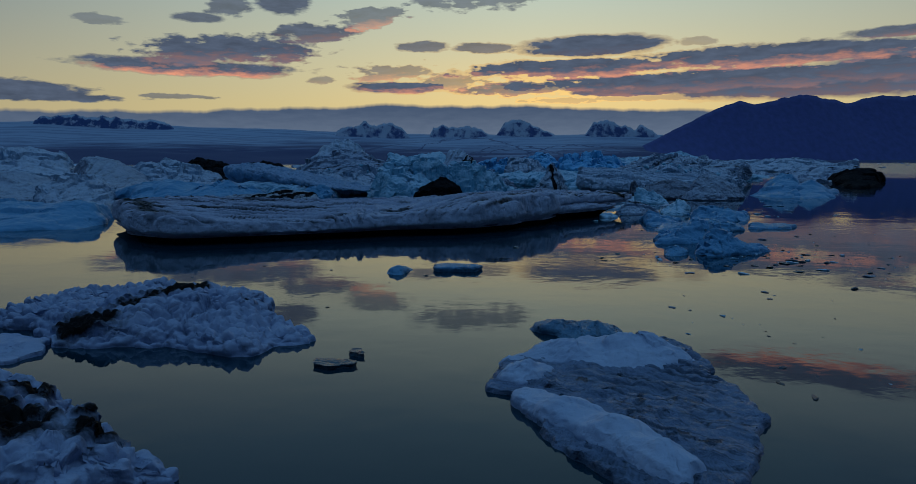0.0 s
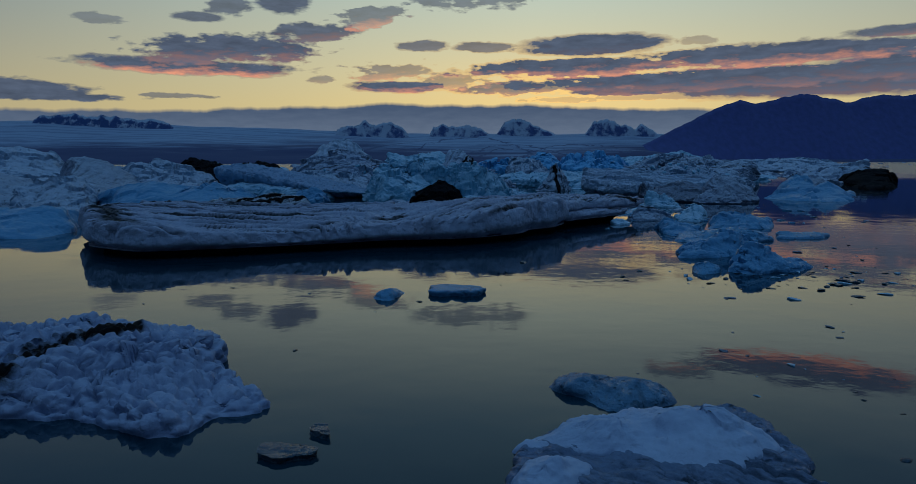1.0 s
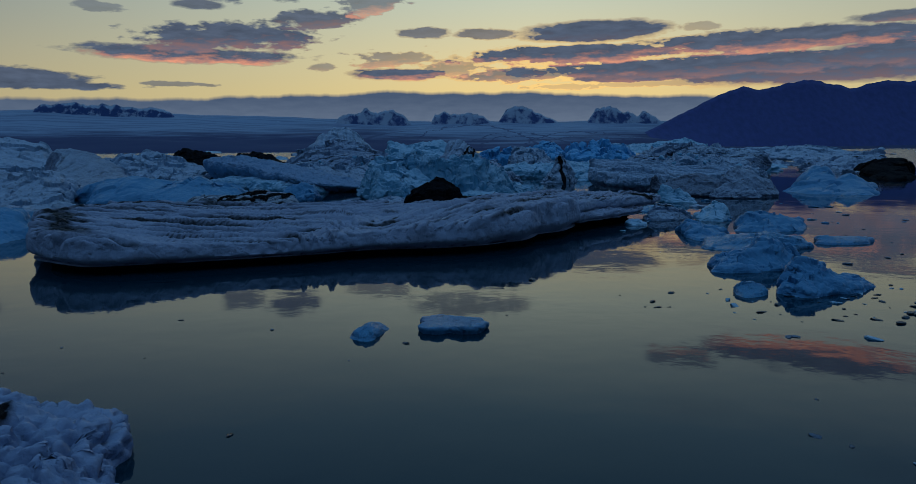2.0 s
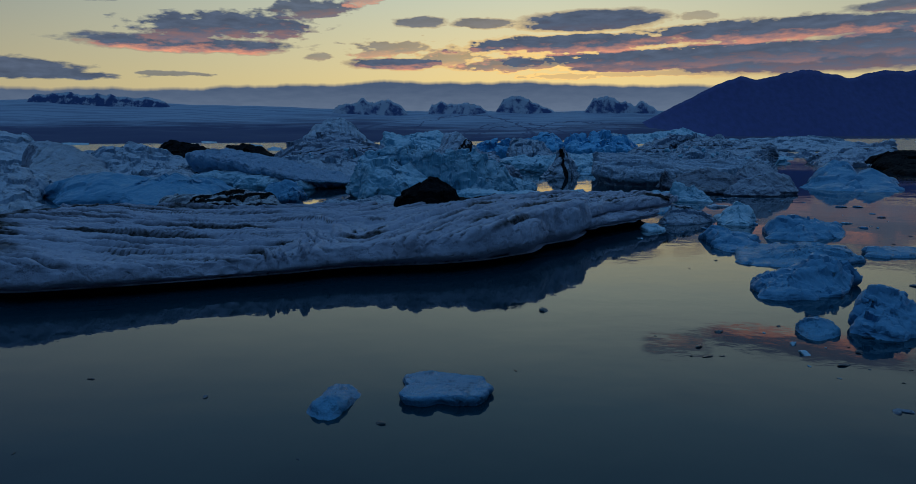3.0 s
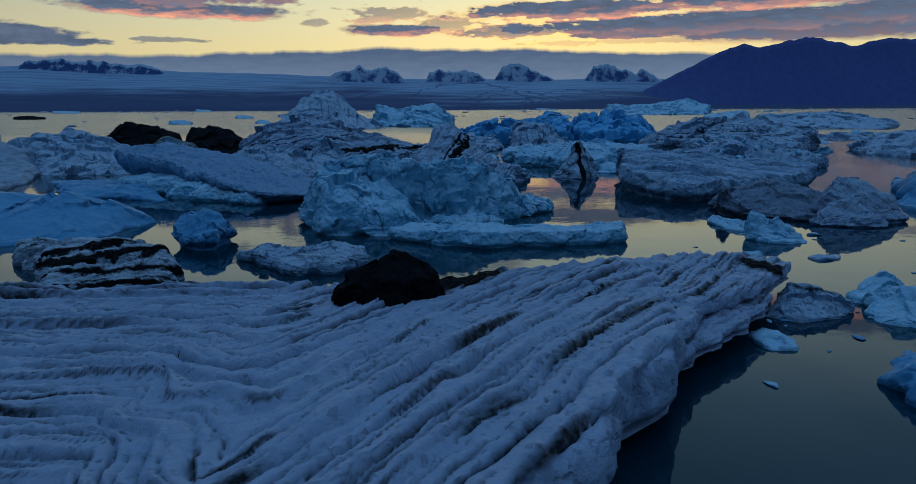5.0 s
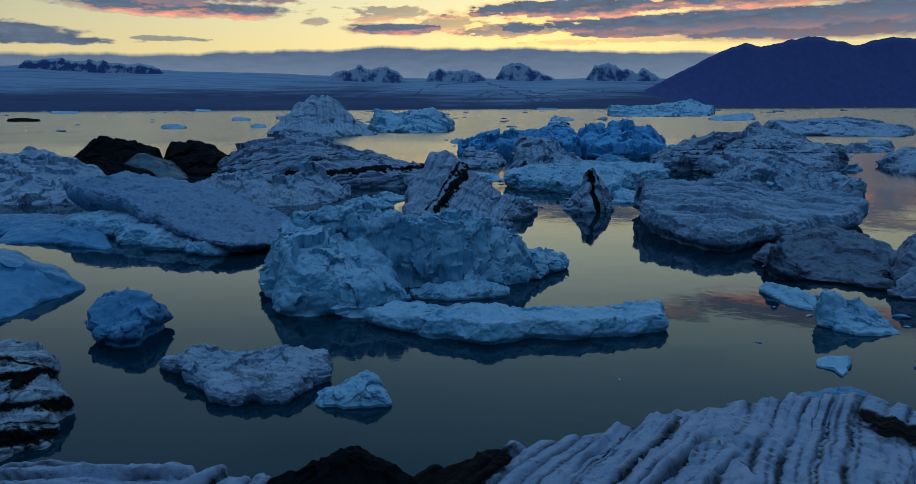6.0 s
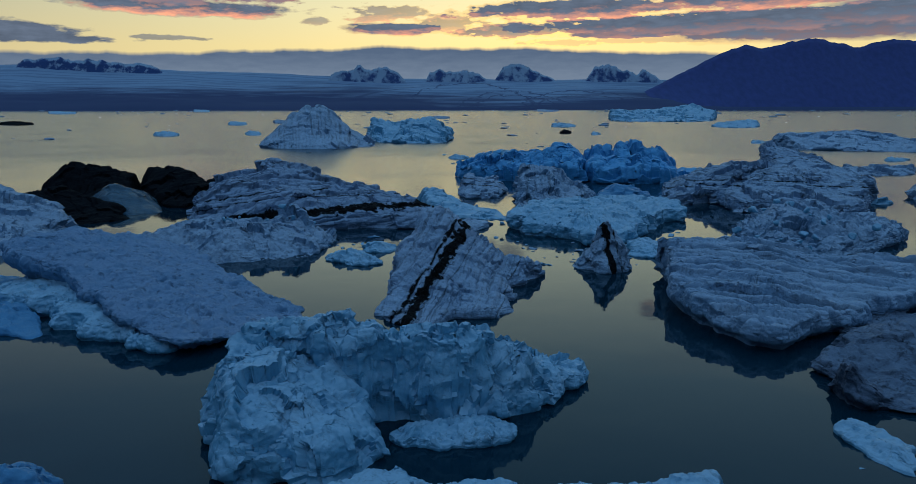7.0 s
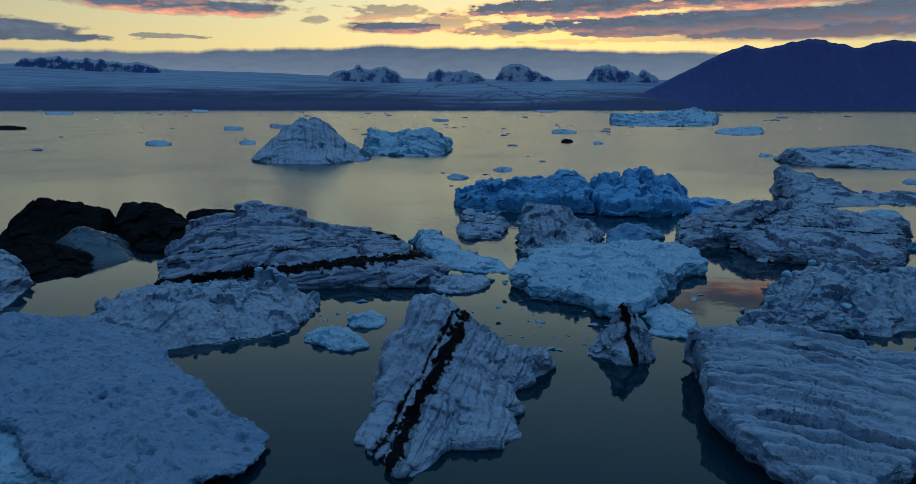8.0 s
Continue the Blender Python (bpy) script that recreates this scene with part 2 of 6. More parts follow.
    # melt pits and fine cracks, in a much darker tone of the deep colour
    bent = node(t, "ShaderNodeMix", in_0=0.3)
    bent.data_type = "VECTOR"
    blur = node(t, "ShaderNodeTexNoise", in_2=1.3, in_3=4.0)
    t.links.new(at, blur.inputs[0])
    t.links.new(at, bent.inputs[4])
    t.links.new(blur.outputs["Color"], bent.inputs[5])
    split_at = t.nodes.new("ShaderNodeTexVoronoi")
    split_at.feature = "DISTANCE_TO_EDGE"
    split_at.inputs[2].default_value = 0.42
    t.links.new(bent.outputs[1], split_at.inputs[0])
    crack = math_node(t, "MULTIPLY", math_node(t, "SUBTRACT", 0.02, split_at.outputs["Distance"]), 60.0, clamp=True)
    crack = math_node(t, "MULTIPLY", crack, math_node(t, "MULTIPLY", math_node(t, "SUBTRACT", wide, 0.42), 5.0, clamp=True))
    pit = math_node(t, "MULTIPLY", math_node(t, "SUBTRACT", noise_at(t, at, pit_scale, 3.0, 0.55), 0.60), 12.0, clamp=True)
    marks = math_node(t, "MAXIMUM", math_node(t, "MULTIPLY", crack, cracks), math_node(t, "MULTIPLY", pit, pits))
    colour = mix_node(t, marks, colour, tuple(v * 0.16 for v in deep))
    t.links.new(colour, b.inputs["Base Color"])
    b.inputs["Roughness"].default_value = rough
    b.inputs["IOR"].default_value = 1.31
    b.inputs["Specular IOR Level"].default_value = gloss
    if dirt > 0:
        t.links.new(math_node(t, "MULTIPLY_ADD", dirty, -0.85 * gloss, gloss), b.inputs["Specular IOR Level"])
    if clear > 0:
        b.inputs["Coat Weight"].default_value = clear
        b.inputs["Coat Roughness"].default_value = 0.12
    bump = node(t, "ShaderNodeBump", in_0=relief, in_1=0.35)
    fine_grain = noise_at(t, at, 8.0, 6.0, 0.65)
    rough_at = math_node(t, "ADD", math_node(t, "MULTIPLY", grain, 0.62), math_node(t, "MULTIPLY", fine_grain, 0.26))
    rough_at = math_node(t, "ADD", rough_at, math_node(t, "MULTIPLY", noise_at(t, at, 0.9, 4.0, 0.5), 0.7))
    if streak:
        across = node(t, "ShaderNodeMapping", in_2=(0, 0, radians(28)), in_3=streak)
        across.vector_type = "TEXTURE"
        t.links.new(at, across.inputs[0])
        rough_at = math_node(t, "ADD", rough_at, math_node(t, "MULTIPLY", noise_at(t, across.outputs[0], 1.0, 3.0, 0.5), 0.6))
    rough_at = math_node(t, "SUBTRACT", rough_at, math_node(t, "MULTIPLY", math_node(t, "MAXIMUM", crack, pit), 0.25))
    t.links.new(rough_at, bump.inputs["Height"])
    t.links.new(bump.outputs[0], b.inputs["Normal"])
    return m


# SHADE: bluer ice of steep faces, darkened further to shade the sides
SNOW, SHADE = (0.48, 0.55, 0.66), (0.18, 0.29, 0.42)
MATS = {
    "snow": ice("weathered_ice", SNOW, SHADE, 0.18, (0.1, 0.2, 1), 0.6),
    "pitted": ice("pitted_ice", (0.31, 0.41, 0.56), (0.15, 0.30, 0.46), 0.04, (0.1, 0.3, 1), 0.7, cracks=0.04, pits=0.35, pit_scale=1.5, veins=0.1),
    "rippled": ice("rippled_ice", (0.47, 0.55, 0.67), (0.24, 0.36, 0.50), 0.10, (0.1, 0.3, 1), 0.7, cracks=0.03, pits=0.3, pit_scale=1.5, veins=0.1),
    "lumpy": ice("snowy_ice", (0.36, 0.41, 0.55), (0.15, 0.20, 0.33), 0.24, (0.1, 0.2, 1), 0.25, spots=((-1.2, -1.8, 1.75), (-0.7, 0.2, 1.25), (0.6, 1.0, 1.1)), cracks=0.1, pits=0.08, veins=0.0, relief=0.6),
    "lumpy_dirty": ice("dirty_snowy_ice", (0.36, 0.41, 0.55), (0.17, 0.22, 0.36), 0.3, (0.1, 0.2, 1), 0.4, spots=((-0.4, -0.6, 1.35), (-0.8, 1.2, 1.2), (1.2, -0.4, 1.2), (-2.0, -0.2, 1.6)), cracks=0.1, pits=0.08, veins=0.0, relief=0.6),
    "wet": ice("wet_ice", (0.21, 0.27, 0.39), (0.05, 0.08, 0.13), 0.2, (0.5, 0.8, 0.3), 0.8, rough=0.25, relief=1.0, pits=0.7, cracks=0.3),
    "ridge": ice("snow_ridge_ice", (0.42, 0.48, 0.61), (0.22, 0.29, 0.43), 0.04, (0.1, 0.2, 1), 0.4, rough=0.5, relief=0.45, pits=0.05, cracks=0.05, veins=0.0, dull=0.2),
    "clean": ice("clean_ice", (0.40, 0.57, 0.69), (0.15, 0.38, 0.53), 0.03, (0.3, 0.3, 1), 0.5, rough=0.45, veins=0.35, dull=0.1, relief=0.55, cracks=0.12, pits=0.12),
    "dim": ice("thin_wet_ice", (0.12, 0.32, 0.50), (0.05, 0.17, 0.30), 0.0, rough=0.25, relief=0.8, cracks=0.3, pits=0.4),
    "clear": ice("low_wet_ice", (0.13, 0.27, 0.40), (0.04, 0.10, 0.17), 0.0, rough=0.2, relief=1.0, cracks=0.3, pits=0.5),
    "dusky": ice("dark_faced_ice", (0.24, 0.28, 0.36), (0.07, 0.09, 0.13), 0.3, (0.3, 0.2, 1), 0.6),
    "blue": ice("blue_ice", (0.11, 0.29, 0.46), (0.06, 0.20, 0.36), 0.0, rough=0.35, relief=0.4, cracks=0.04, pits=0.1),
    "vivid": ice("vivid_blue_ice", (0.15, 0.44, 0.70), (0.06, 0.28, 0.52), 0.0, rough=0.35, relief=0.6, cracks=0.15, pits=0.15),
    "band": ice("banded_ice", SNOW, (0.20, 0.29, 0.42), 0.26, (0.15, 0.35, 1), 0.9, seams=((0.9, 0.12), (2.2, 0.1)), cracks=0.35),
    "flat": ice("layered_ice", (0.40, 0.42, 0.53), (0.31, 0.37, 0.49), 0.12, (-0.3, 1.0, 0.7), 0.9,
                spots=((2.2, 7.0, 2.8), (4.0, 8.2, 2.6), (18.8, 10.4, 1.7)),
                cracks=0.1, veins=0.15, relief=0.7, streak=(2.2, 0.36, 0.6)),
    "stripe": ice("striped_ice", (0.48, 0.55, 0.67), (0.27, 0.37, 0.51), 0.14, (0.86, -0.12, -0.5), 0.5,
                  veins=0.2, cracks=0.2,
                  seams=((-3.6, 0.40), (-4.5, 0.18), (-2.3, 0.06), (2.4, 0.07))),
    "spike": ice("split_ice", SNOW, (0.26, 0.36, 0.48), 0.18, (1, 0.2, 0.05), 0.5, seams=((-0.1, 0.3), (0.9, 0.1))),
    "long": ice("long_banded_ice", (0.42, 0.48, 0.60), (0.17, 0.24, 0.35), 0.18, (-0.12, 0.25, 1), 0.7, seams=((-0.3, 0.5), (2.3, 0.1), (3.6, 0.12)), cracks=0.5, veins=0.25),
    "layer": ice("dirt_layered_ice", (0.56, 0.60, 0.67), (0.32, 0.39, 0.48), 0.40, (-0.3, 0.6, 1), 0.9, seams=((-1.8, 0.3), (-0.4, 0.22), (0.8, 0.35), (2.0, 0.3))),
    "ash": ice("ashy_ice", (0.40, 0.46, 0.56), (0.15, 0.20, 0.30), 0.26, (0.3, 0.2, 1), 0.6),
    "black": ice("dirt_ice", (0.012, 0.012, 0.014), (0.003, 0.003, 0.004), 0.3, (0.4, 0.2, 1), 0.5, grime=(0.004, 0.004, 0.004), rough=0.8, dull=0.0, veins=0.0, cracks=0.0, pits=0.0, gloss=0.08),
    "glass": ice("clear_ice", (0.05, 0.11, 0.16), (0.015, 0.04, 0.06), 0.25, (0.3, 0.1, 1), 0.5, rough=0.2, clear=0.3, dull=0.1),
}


def lake():
    """Still in the lee of the icebergs, ruffled by the wind further out."""
    m, t, b = fresh("lake_water")
    at = t.nodes.new("ShaderNodeTexCoord").outputs["Object"]
    b.inputs["Base Color"].default_value = (0.002, 0.024, 0.038, 1)
    b.inputs["IOR"].default_value = 1.333
    where = t.nodes.new("ShaderNodeSeparateXYZ")
    t.links.new(at, where.inputs[0])
    gust = noise_at(t, at, 0.02, 3.0, 0.5)
    open_lake = math_node(t, "ADD", math_node(t, "MULTIPLY", math_node(t, "SUBTRACT", where.outputs[1], 150.0), 0.006), math_node(t, "MULTIPLY", math_node(t, "SUBTRACT", gust, 0.5), 1.0), clamp=True)
    calm = math_node(t, "MULTIPLY", math_node(t, "SUBTRACT", gust, 0.52), 4.0, clamp=True)
    ripple = noise_at(t, at, 1.4, 3.0, 0.5)
    swell = noise_at(t, at, 0.22, 2.0, 0.5)
    high = math_node(t, "ADD", math_node(t, "MULTIPLY", ripple, math_node(t, "MULTIPLY_ADD", calm, 0.010, 0.003)), math_node(t, "MULTIPLY", swell, 0.015))
    chop = noise_at(t, at, 0.9, 2.0, 0.5)
    high = math_node(t, "ADD", high, math_node(t, "MULTIPLY", math_node(t, "MULTIPLY", chop, open_lake), 0.06))
    # out on the lake the wavelets run before the wind and show their faces
    out = math_node(t, "SUBTRACT", where.outputs[1], 210.0)
    lean = math_node(t, "ADD", out, math_node(t, "SQRT", math_node(t, "MULTIPLY_ADD", out, math_node(t, "MULTIPLY", out, 1.0), 6400.0)))
    high = math_node(t, "MULTIPLY_ADD", lean, 0.024, high)
    bump = node(t, "ShaderNodeBump", in_0=1.0, in_1=1.0)
    t.links.new(high, bump.inputs["Height"])
    t.links.new(bump.outputs[0], b.inputs["Normal"])
    t.links.new(math_node(t, "ADD", math_node(t, "MULTIPLY_ADD", calm, 0.05, 0.03), math_node(t, "MULTIPLY", open_lake, 0.20)), b.inputs["Roughness"])
    t.links.new(math_node(t, "MULTIPLY_ADD", open_lake, 0.5, 0.5), b.inputs["Specular IOR Level"])
    return m


# ---- shapes ----
_perm = np.random.RandomState(7).permutation(512)
_grad = np.random.RandomState(8).normal(size=(512, 3))
_grad /= np.linalg.norm(_grad, axis=1)[:, None]


def cell(i, j, k):
    return _perm[(_perm[(_perm[i & 511] + j) & 511] + k) & 511]


def perlin(p):
    """Smooth noise, about -0.6 to 0.6, at the rows of p."""
    f = np.floor(p)
    i = f.astype(np.int64)
    u = p - f
    s = u * u * u * (u * (u * 6 - 15) + 10)
    total = 0
    for a in (0, 1):
        for b in (0, 1):
            for c in (0, 1):
                g = _grad[cell(i[:, 0] + a, i[:, 1] + b, i[:, 2] + c)]
                d = ((u - (a, b, c)) * g).sum(1)
                w = np.where(a, s[:, 0], 1 - s[:, 0]) * np.where(b, s[:, 1], 1 - s[:, 1]) * np.where(c, s[:, 2], 1 - s[:, 2])
                total = total + d * w
    return total


def fractal(p, octaves=4, gain=0.5, ridged=False):
    total, amp = 0, 1.0
    for o in range(octaves):
        v = perlin(p + 17.3 * o)
        total = total + amp * ((0.3 - np.abs(v)) if ridged else v)
        p, amp = p * 2.03, amp * gain
    return total


def lumps(p):
    """Distance to the nearest of scattered points: 0 at their middles."""
    f = np.floor(p).astype(np.int64)
    best = np.full(len(p), 9.0)
    for a in (-1, 0, 1):
        for b in (-1, 0, 1):
            for c in (-1, 0, 1):
                q = f + (a, b, c)
                h = cell(q[:, 0], q[:, 1], q[:, 2])
                spot = q + 0.5 + 0.45 * _grad[h]
                best = np.minimum(best, ((p - spot) ** 2).sum(1))
    return np.sqrt(best)


def facets(p):
    """Tilted plane pieces with breaks between them, as in split ice."""
    f = np.floor(p).astype(np.int64)
    best, value = np.full(len(p), 9.0), np.zeros(len(p))
    for a in (-1, 0, 1):
        for b in (-1, 0, 1):
            for c in (-1, 0, 1):
                q = f + (a, b, c)
                h = cell(q[:, 0], q[:, 1], q[:, 2])
                gap = p - (q + 0.5 + 0.45 * _grad[h])
                d = (gap ** 2).sum(1)
                near = d < best
                best = np.where(near, d, best)
                value = np.where(near, (gap * _grad[(h + 101) & 511]).sum(1) + 0.35 * _grad[(h + 57) & 511, 0], value)
    return value


def layers(flat, q, lie, size, swing, whole):
    """The edges of old layers in the ice: long steps across the direction lie, which turns over to another direction
    where swing says (direction, x at which it turns, width of the turn), and the dirt of some joints with groove shade
    painted along the rest. whole: the thickest layer."""
    lie = np.array(Vector(lie).normalized())
    u = flat @ lie
    along = flat @ np.array(Vector((lie[1], -lie[0], 0.0)).normalized())
    if swing:
        other, where, width = swing
        other = np.array(Vector(other).normalized())
        w = np.clip((flat[:, 0] - where) / width + 0.5 + 0.5 * fractal(q / 4.0 + 19, 2), 0, 1)
        u = u * (1 - w) + (flat @ other) * w
        along = along * (1 - w) + (flat @ np.array(Vector((other[1], -other[0], 0.0)).normalized())) * w
    u = (u + 0.6 * whole * fractal(q / (whole * 8), 3) + 0.06 * whole * fractal(q / whole + 5, 2)) / size
    k = np.floor(u).astype(np.int64)
    w = u - k
    odd = _perm[k & 511] / 511.0
    line = np.stack([along / (size * 4 + 1.5), 7.3 * odd + 0.25 * u, 0 * u], 1)
    coming = np.clip(2.6 * fractal(line * 0.8 + 71, 2) + 0.7, 0.05, 1)
    strong = (0.35 + 0.65 * odd) * coming
    joint = 1 - np.clip(np.minimum(w * 4, (1 - w) * 6), 0, 1)
    rim = 1 - np.clip(np.minimum(w * 2.6, (1 - w) * 6), 0, 1)
    bow = 1 - (2 * w - 1) ** 2
    mark = np.clip(np.where(odd > 0.66, 1.0, 0.0) * (rim * 3.0 - 0.75) * np.clip(6 * fractal(line * 0.7 + 37, 2) + 0.1, 0, 1), 0, 1)
    # thin dark colour along the other joints stands in for groove shading
    mark = np.maximum(mark, np.clip(joint * 1.4 - 0.2, 0, 1) * np.clip(2.5 * coming - 1.2, 0, 1) * np.clip(4 * fractal(line * 0.6 + 91, 2) + 0.5, 0, 1))
    return strong * (0.25 * bow + 0.75 * (1 - w) * np.clip(w * 5, 0, 1) - 0.6 * joint), mark


def rounded(foot, n):
    """A closed smooth curve through the corners foot, as n evenly spaced points."""
    c = np.array(foot, float)
    k = len(c)
    fine = []
    for i in range(k):
        a, b, d, e = c[i - 1], c[i], c[(i + 1) % k], c[(i + 2) % k]
        for s in np.linspace(0, 1, 24, endpoint=False):
            smooth = 0.5 * (2 * b + (d - a) * s + (2 * a - 5 * b + 4 * d - e) * s * s + (3 * b - a - 3 * d + e) * s ** 3)
            fine.append(0.6 * smooth + 0.4 * (b + (d - b) * s))
    fine = np.array(fine + fine[:1])
    way = np.concatenate([[0], np.cumsum(np.linalg.norm(np.diff(fine, axis=0), axis=1))])
    at = np.linspace(0, way[-1], n, endpoint=False)
    return np.stack([np.interp(at, way, fine[:, 0]), np.interp(at, way, fine[:, 1])], 1), way[-1]


def ice_mesh(name, foot, tops, wall, steep, notch, res, lump, lump_size, rugged, rugged_size, groove, groove_size, lie, ragged, seed, edge, jag, facet, hollow, chunky, undercut, flute, flute_size, pock, pock_size, swing, dust_shade, keel, stain, crisp):
    """A floating block: a water line, walls that rise from it (notched by the water), and a top through the heights in tops."""
    foot = np.array(foot, float)
    if np.sum(foot[:, 0] * np.roll(foot[:, 1], -1) - np.roll(foot[:, 0], -1) * foot[:, 1]) < 0:
        foot = foot[::-1]
    rim, length = rounded(foot, 8)
    n = int(min(1150, max(40, length / res)))
    rim, length = rounded(foot, n)
    size = np.sqrt(np.ptp(rim[:, 0]) * np.ptp(rim[:, 1]))
    off = np.array([seed * 3.7, seed * 1.9, seed * 0.7])
    at3 = np.concatenate([rim, np.zeros((n, 1))], 1)
    fringe = fractal(at3 / (0.16 * size + 0.4) + off, 5, 0.48)
    mid = rim.mean(0)
    axes = np.linalg.svd(rim - mid, full_matrices=False)[2]
    major, minor = np.ptp((rim - mid) @ axes[0]), np.ptp((rim - mid) @ axes[1])
    span = max(0.0, major - minor) * 0.42
    along = np.clip((rim - mid) @ axes[0], -span, span)
    for _ in range(int(n / 10) + 1):
        along = (np.roll(along, 1) + along + np.roll(along, -1)) / 3
    core = mid + along[:, None] * axes[0]
    ray = core - rim
    reach = np.linalg.norm(ray, axis=1)
    out = -ray / np.maximum(reach, 1e-6)[:, None]
    rim = rim + out * (fringe * ragged * min(3.5, 0.17 * size))[:, None]
    ray = core - rim
    reach = np.linalg.norm(ray, axis=1)
    tops = np.array(tops, float)
    peaks = tops
    if edge < 1:
        low = np.array([(*c, edge * np.average(peaks[:, 2], weights=1 / (0.05 * size + np.linalg.norm(peaks[:, :2] - c, axis=1)) ** 2)) for c in foot])
        low[:, :2] = low[:, :2] * 0.97 + mid * 0.03
        tops = np.concatenate([peaks, low])

    tall = float(tops[:, 2].max())
    soft = (0.02 * size) ** 2
    spread = np.sqrt(((tops[:, None, :2] - tops[None, :, :2]) ** 2).sum(-1) + soft)
    k = len(tops)
    system = np.zeros((k + 1, k + 1))
    system[:k, :k], system[:k, k], system[k, :k] = spread - 0.02 * size * np.eye(k), 1, 1
    weights = np.linalg.solve(system, np.append(tops[:, 2], 0))

    def height(xy):
        z = weights[k]
        for c in range(k):
            z = z + weights[c] * np.sqrt(((xy - tops[c, :2]) ** 2).sum(-1) + soft)
        z = np.clip(z, 0.1, tall * 1.05)
        z = np.maximum(tall * (z / tall) ** hollow, np.minimum(z, 0.25))
        p = np.concatenate([xy, 0 * xy[..., :1]], -1) / (0.09 * size + 0.3) + off
        return z * (1 + jag * (fractal(p, 4, 0.5) + 0.6 * facets(p * 0.8 + 3)))

    rows = []
    wide = np.minimum(wall, 0.6 * reach)
    mw = int(max(5, min(34, 1.2 * np.hypot(wall, tall) / res)))
    mt = int(max(5, min(170, 0.8 * np.median(reach) / res)))
    for z, inset in ((-1.0, 0.35), (-0.45, 0.1)):
        xy = rim - out * inset * notch
        if keel < 1 and not rows:
            rows.append(np.concatenate([core, np.full((n, 1), z * keel)], 1))
        rows.append(np.concatenate([xy, np.full((n, 1), z * keel)], 1))
    for j in range(mw + 1):
        s = j / mw
        inset = wide * s
        top = height(rim - out * wide[:, None] * max(s, 0.55))
        z = top * (1 - (1 - s) ** steep)
        lip = np.clip(z / np.maximum(0.2, undercut * top), 0, 1)
        cut = notch * (1 - lip * lip * (3 - 2 * lip))
        rows.append(np.concatenate([rim - out * (inset + np.minimum(cut, 0.3 * reach))[:, None], (z - 0.06 * (1 - s))[:, None]], 1))
    for j in range(1, mt + 1):
        r = j / mt
        inset = wide + (reach - wide) * r
        xy = rim - out * inset[:, None]
        rows.append(np.concatenate([xy, height(xy)[:, None]], 1))
    g = np.array(rows)
    m = len(g)
    back = np.linalg.norm(g[:, :, :2] - rim[None], axis=2).ravel()
    du = np.roll(g, -1, 1) - np.roll(g, 1, 1)
    dv = np.gradient(g, axis=0)
    nor = np.cross(du, dv).reshape(-1, 3)
    nor /= np.maximum(np.linalg.norm(nor, axis=1), 1e-9)[:, None]
    nor[-n:] = (0, 0, 1)
    # relief along the normals, at several sizes: soft swells, cleaved planes, layers, melt flutes, lumps
    flat = g.reshape(-1, 3)
    over = np.clip((flat[:, 2] + 0.05) / 0.35, 0, 1)
    rise = np.zeros(len(flat))
    dirt = np.zeros(len(flat))
    q = flat + off
    bent = np.stack([fractal(q / rugged_size + 41, 2), fractal(q / rugged_size + 47, 2), fractal(q / rugged_size + 53, 2)], 1)
    if rugged:
        rise += rugged * (0.75 * fractal(q / rugged_size, 3, 0.42) + 0.25 * fractal(q / (rugged_size * 0.16) + 31, 2, 0.5))
    if facet:
        rise += facet * rugged * 1.25 * facets(q / (rugged_size * 1.9) + 0.22 * bent)
        rise += facet * rugged * 0.3 * facets(q / (rugged_size * 0.6) + 0.3 * bent)
    if chunky:
        big = 0.16 * size + 0.3
        rise += chunky * min(0.22 * tall, 0.35 * big) * facets(q / big + 0.2 * bent)
    if lump:
        warp = np.stack([fractal(q / (lump_size * 2) + 5, 2), fractal(q / (lump_size * 2) + 9, 2), fractal(q / (lump_size * 2) + 13, 2)], 1)
        rise -= lump * (1.5 * lumps(q / lump_size + 0.6 * warp) ** 2 - 0.4)
    if pock:
        # scattered round melt holes; dust colour in them also deepens their faint shading
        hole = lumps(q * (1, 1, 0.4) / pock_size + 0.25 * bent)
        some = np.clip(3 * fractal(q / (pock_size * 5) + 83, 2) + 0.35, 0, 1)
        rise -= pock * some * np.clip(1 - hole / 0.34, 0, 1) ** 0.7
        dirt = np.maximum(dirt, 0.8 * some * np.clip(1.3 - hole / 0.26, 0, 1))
    if flute:
        side = np.clip(1.15 - 1.3 * np.abs(nor[:, 2]), 0, 1)
        run = q * (1, 1, 0.16)
        rise += flute * side * (0.9 * fractal(run / flute_size, 2, 0.5, True) + 0.5 * fractal(run / (flute_size * 2.6) + 7, 2))
    if groove:
        laid = groove * np.clip(1.6 * nor[:, 2] - 0.1, 0.15, 1)
        for share, fine in ((1.0, 1.0), (0.5, 0.45)):
            step, mark = layers(flat, q, lie, groove_size * fine, swing, groove_size)
            rise += laid * share * step
            dirt = np.maximum(dirt, mark * min(1, share + 0.3) * np.clip(2.2 * nor[:, 2] - 0.7, 0, 1))
    if stain:
        # a dirt band that follows the edge of the top, west of the place given
        west, middle, half = stain
        some = np.clip((west - flat[:, 0]) / 3.0, 0, 1) * (nor[:, 2] > 0.3)
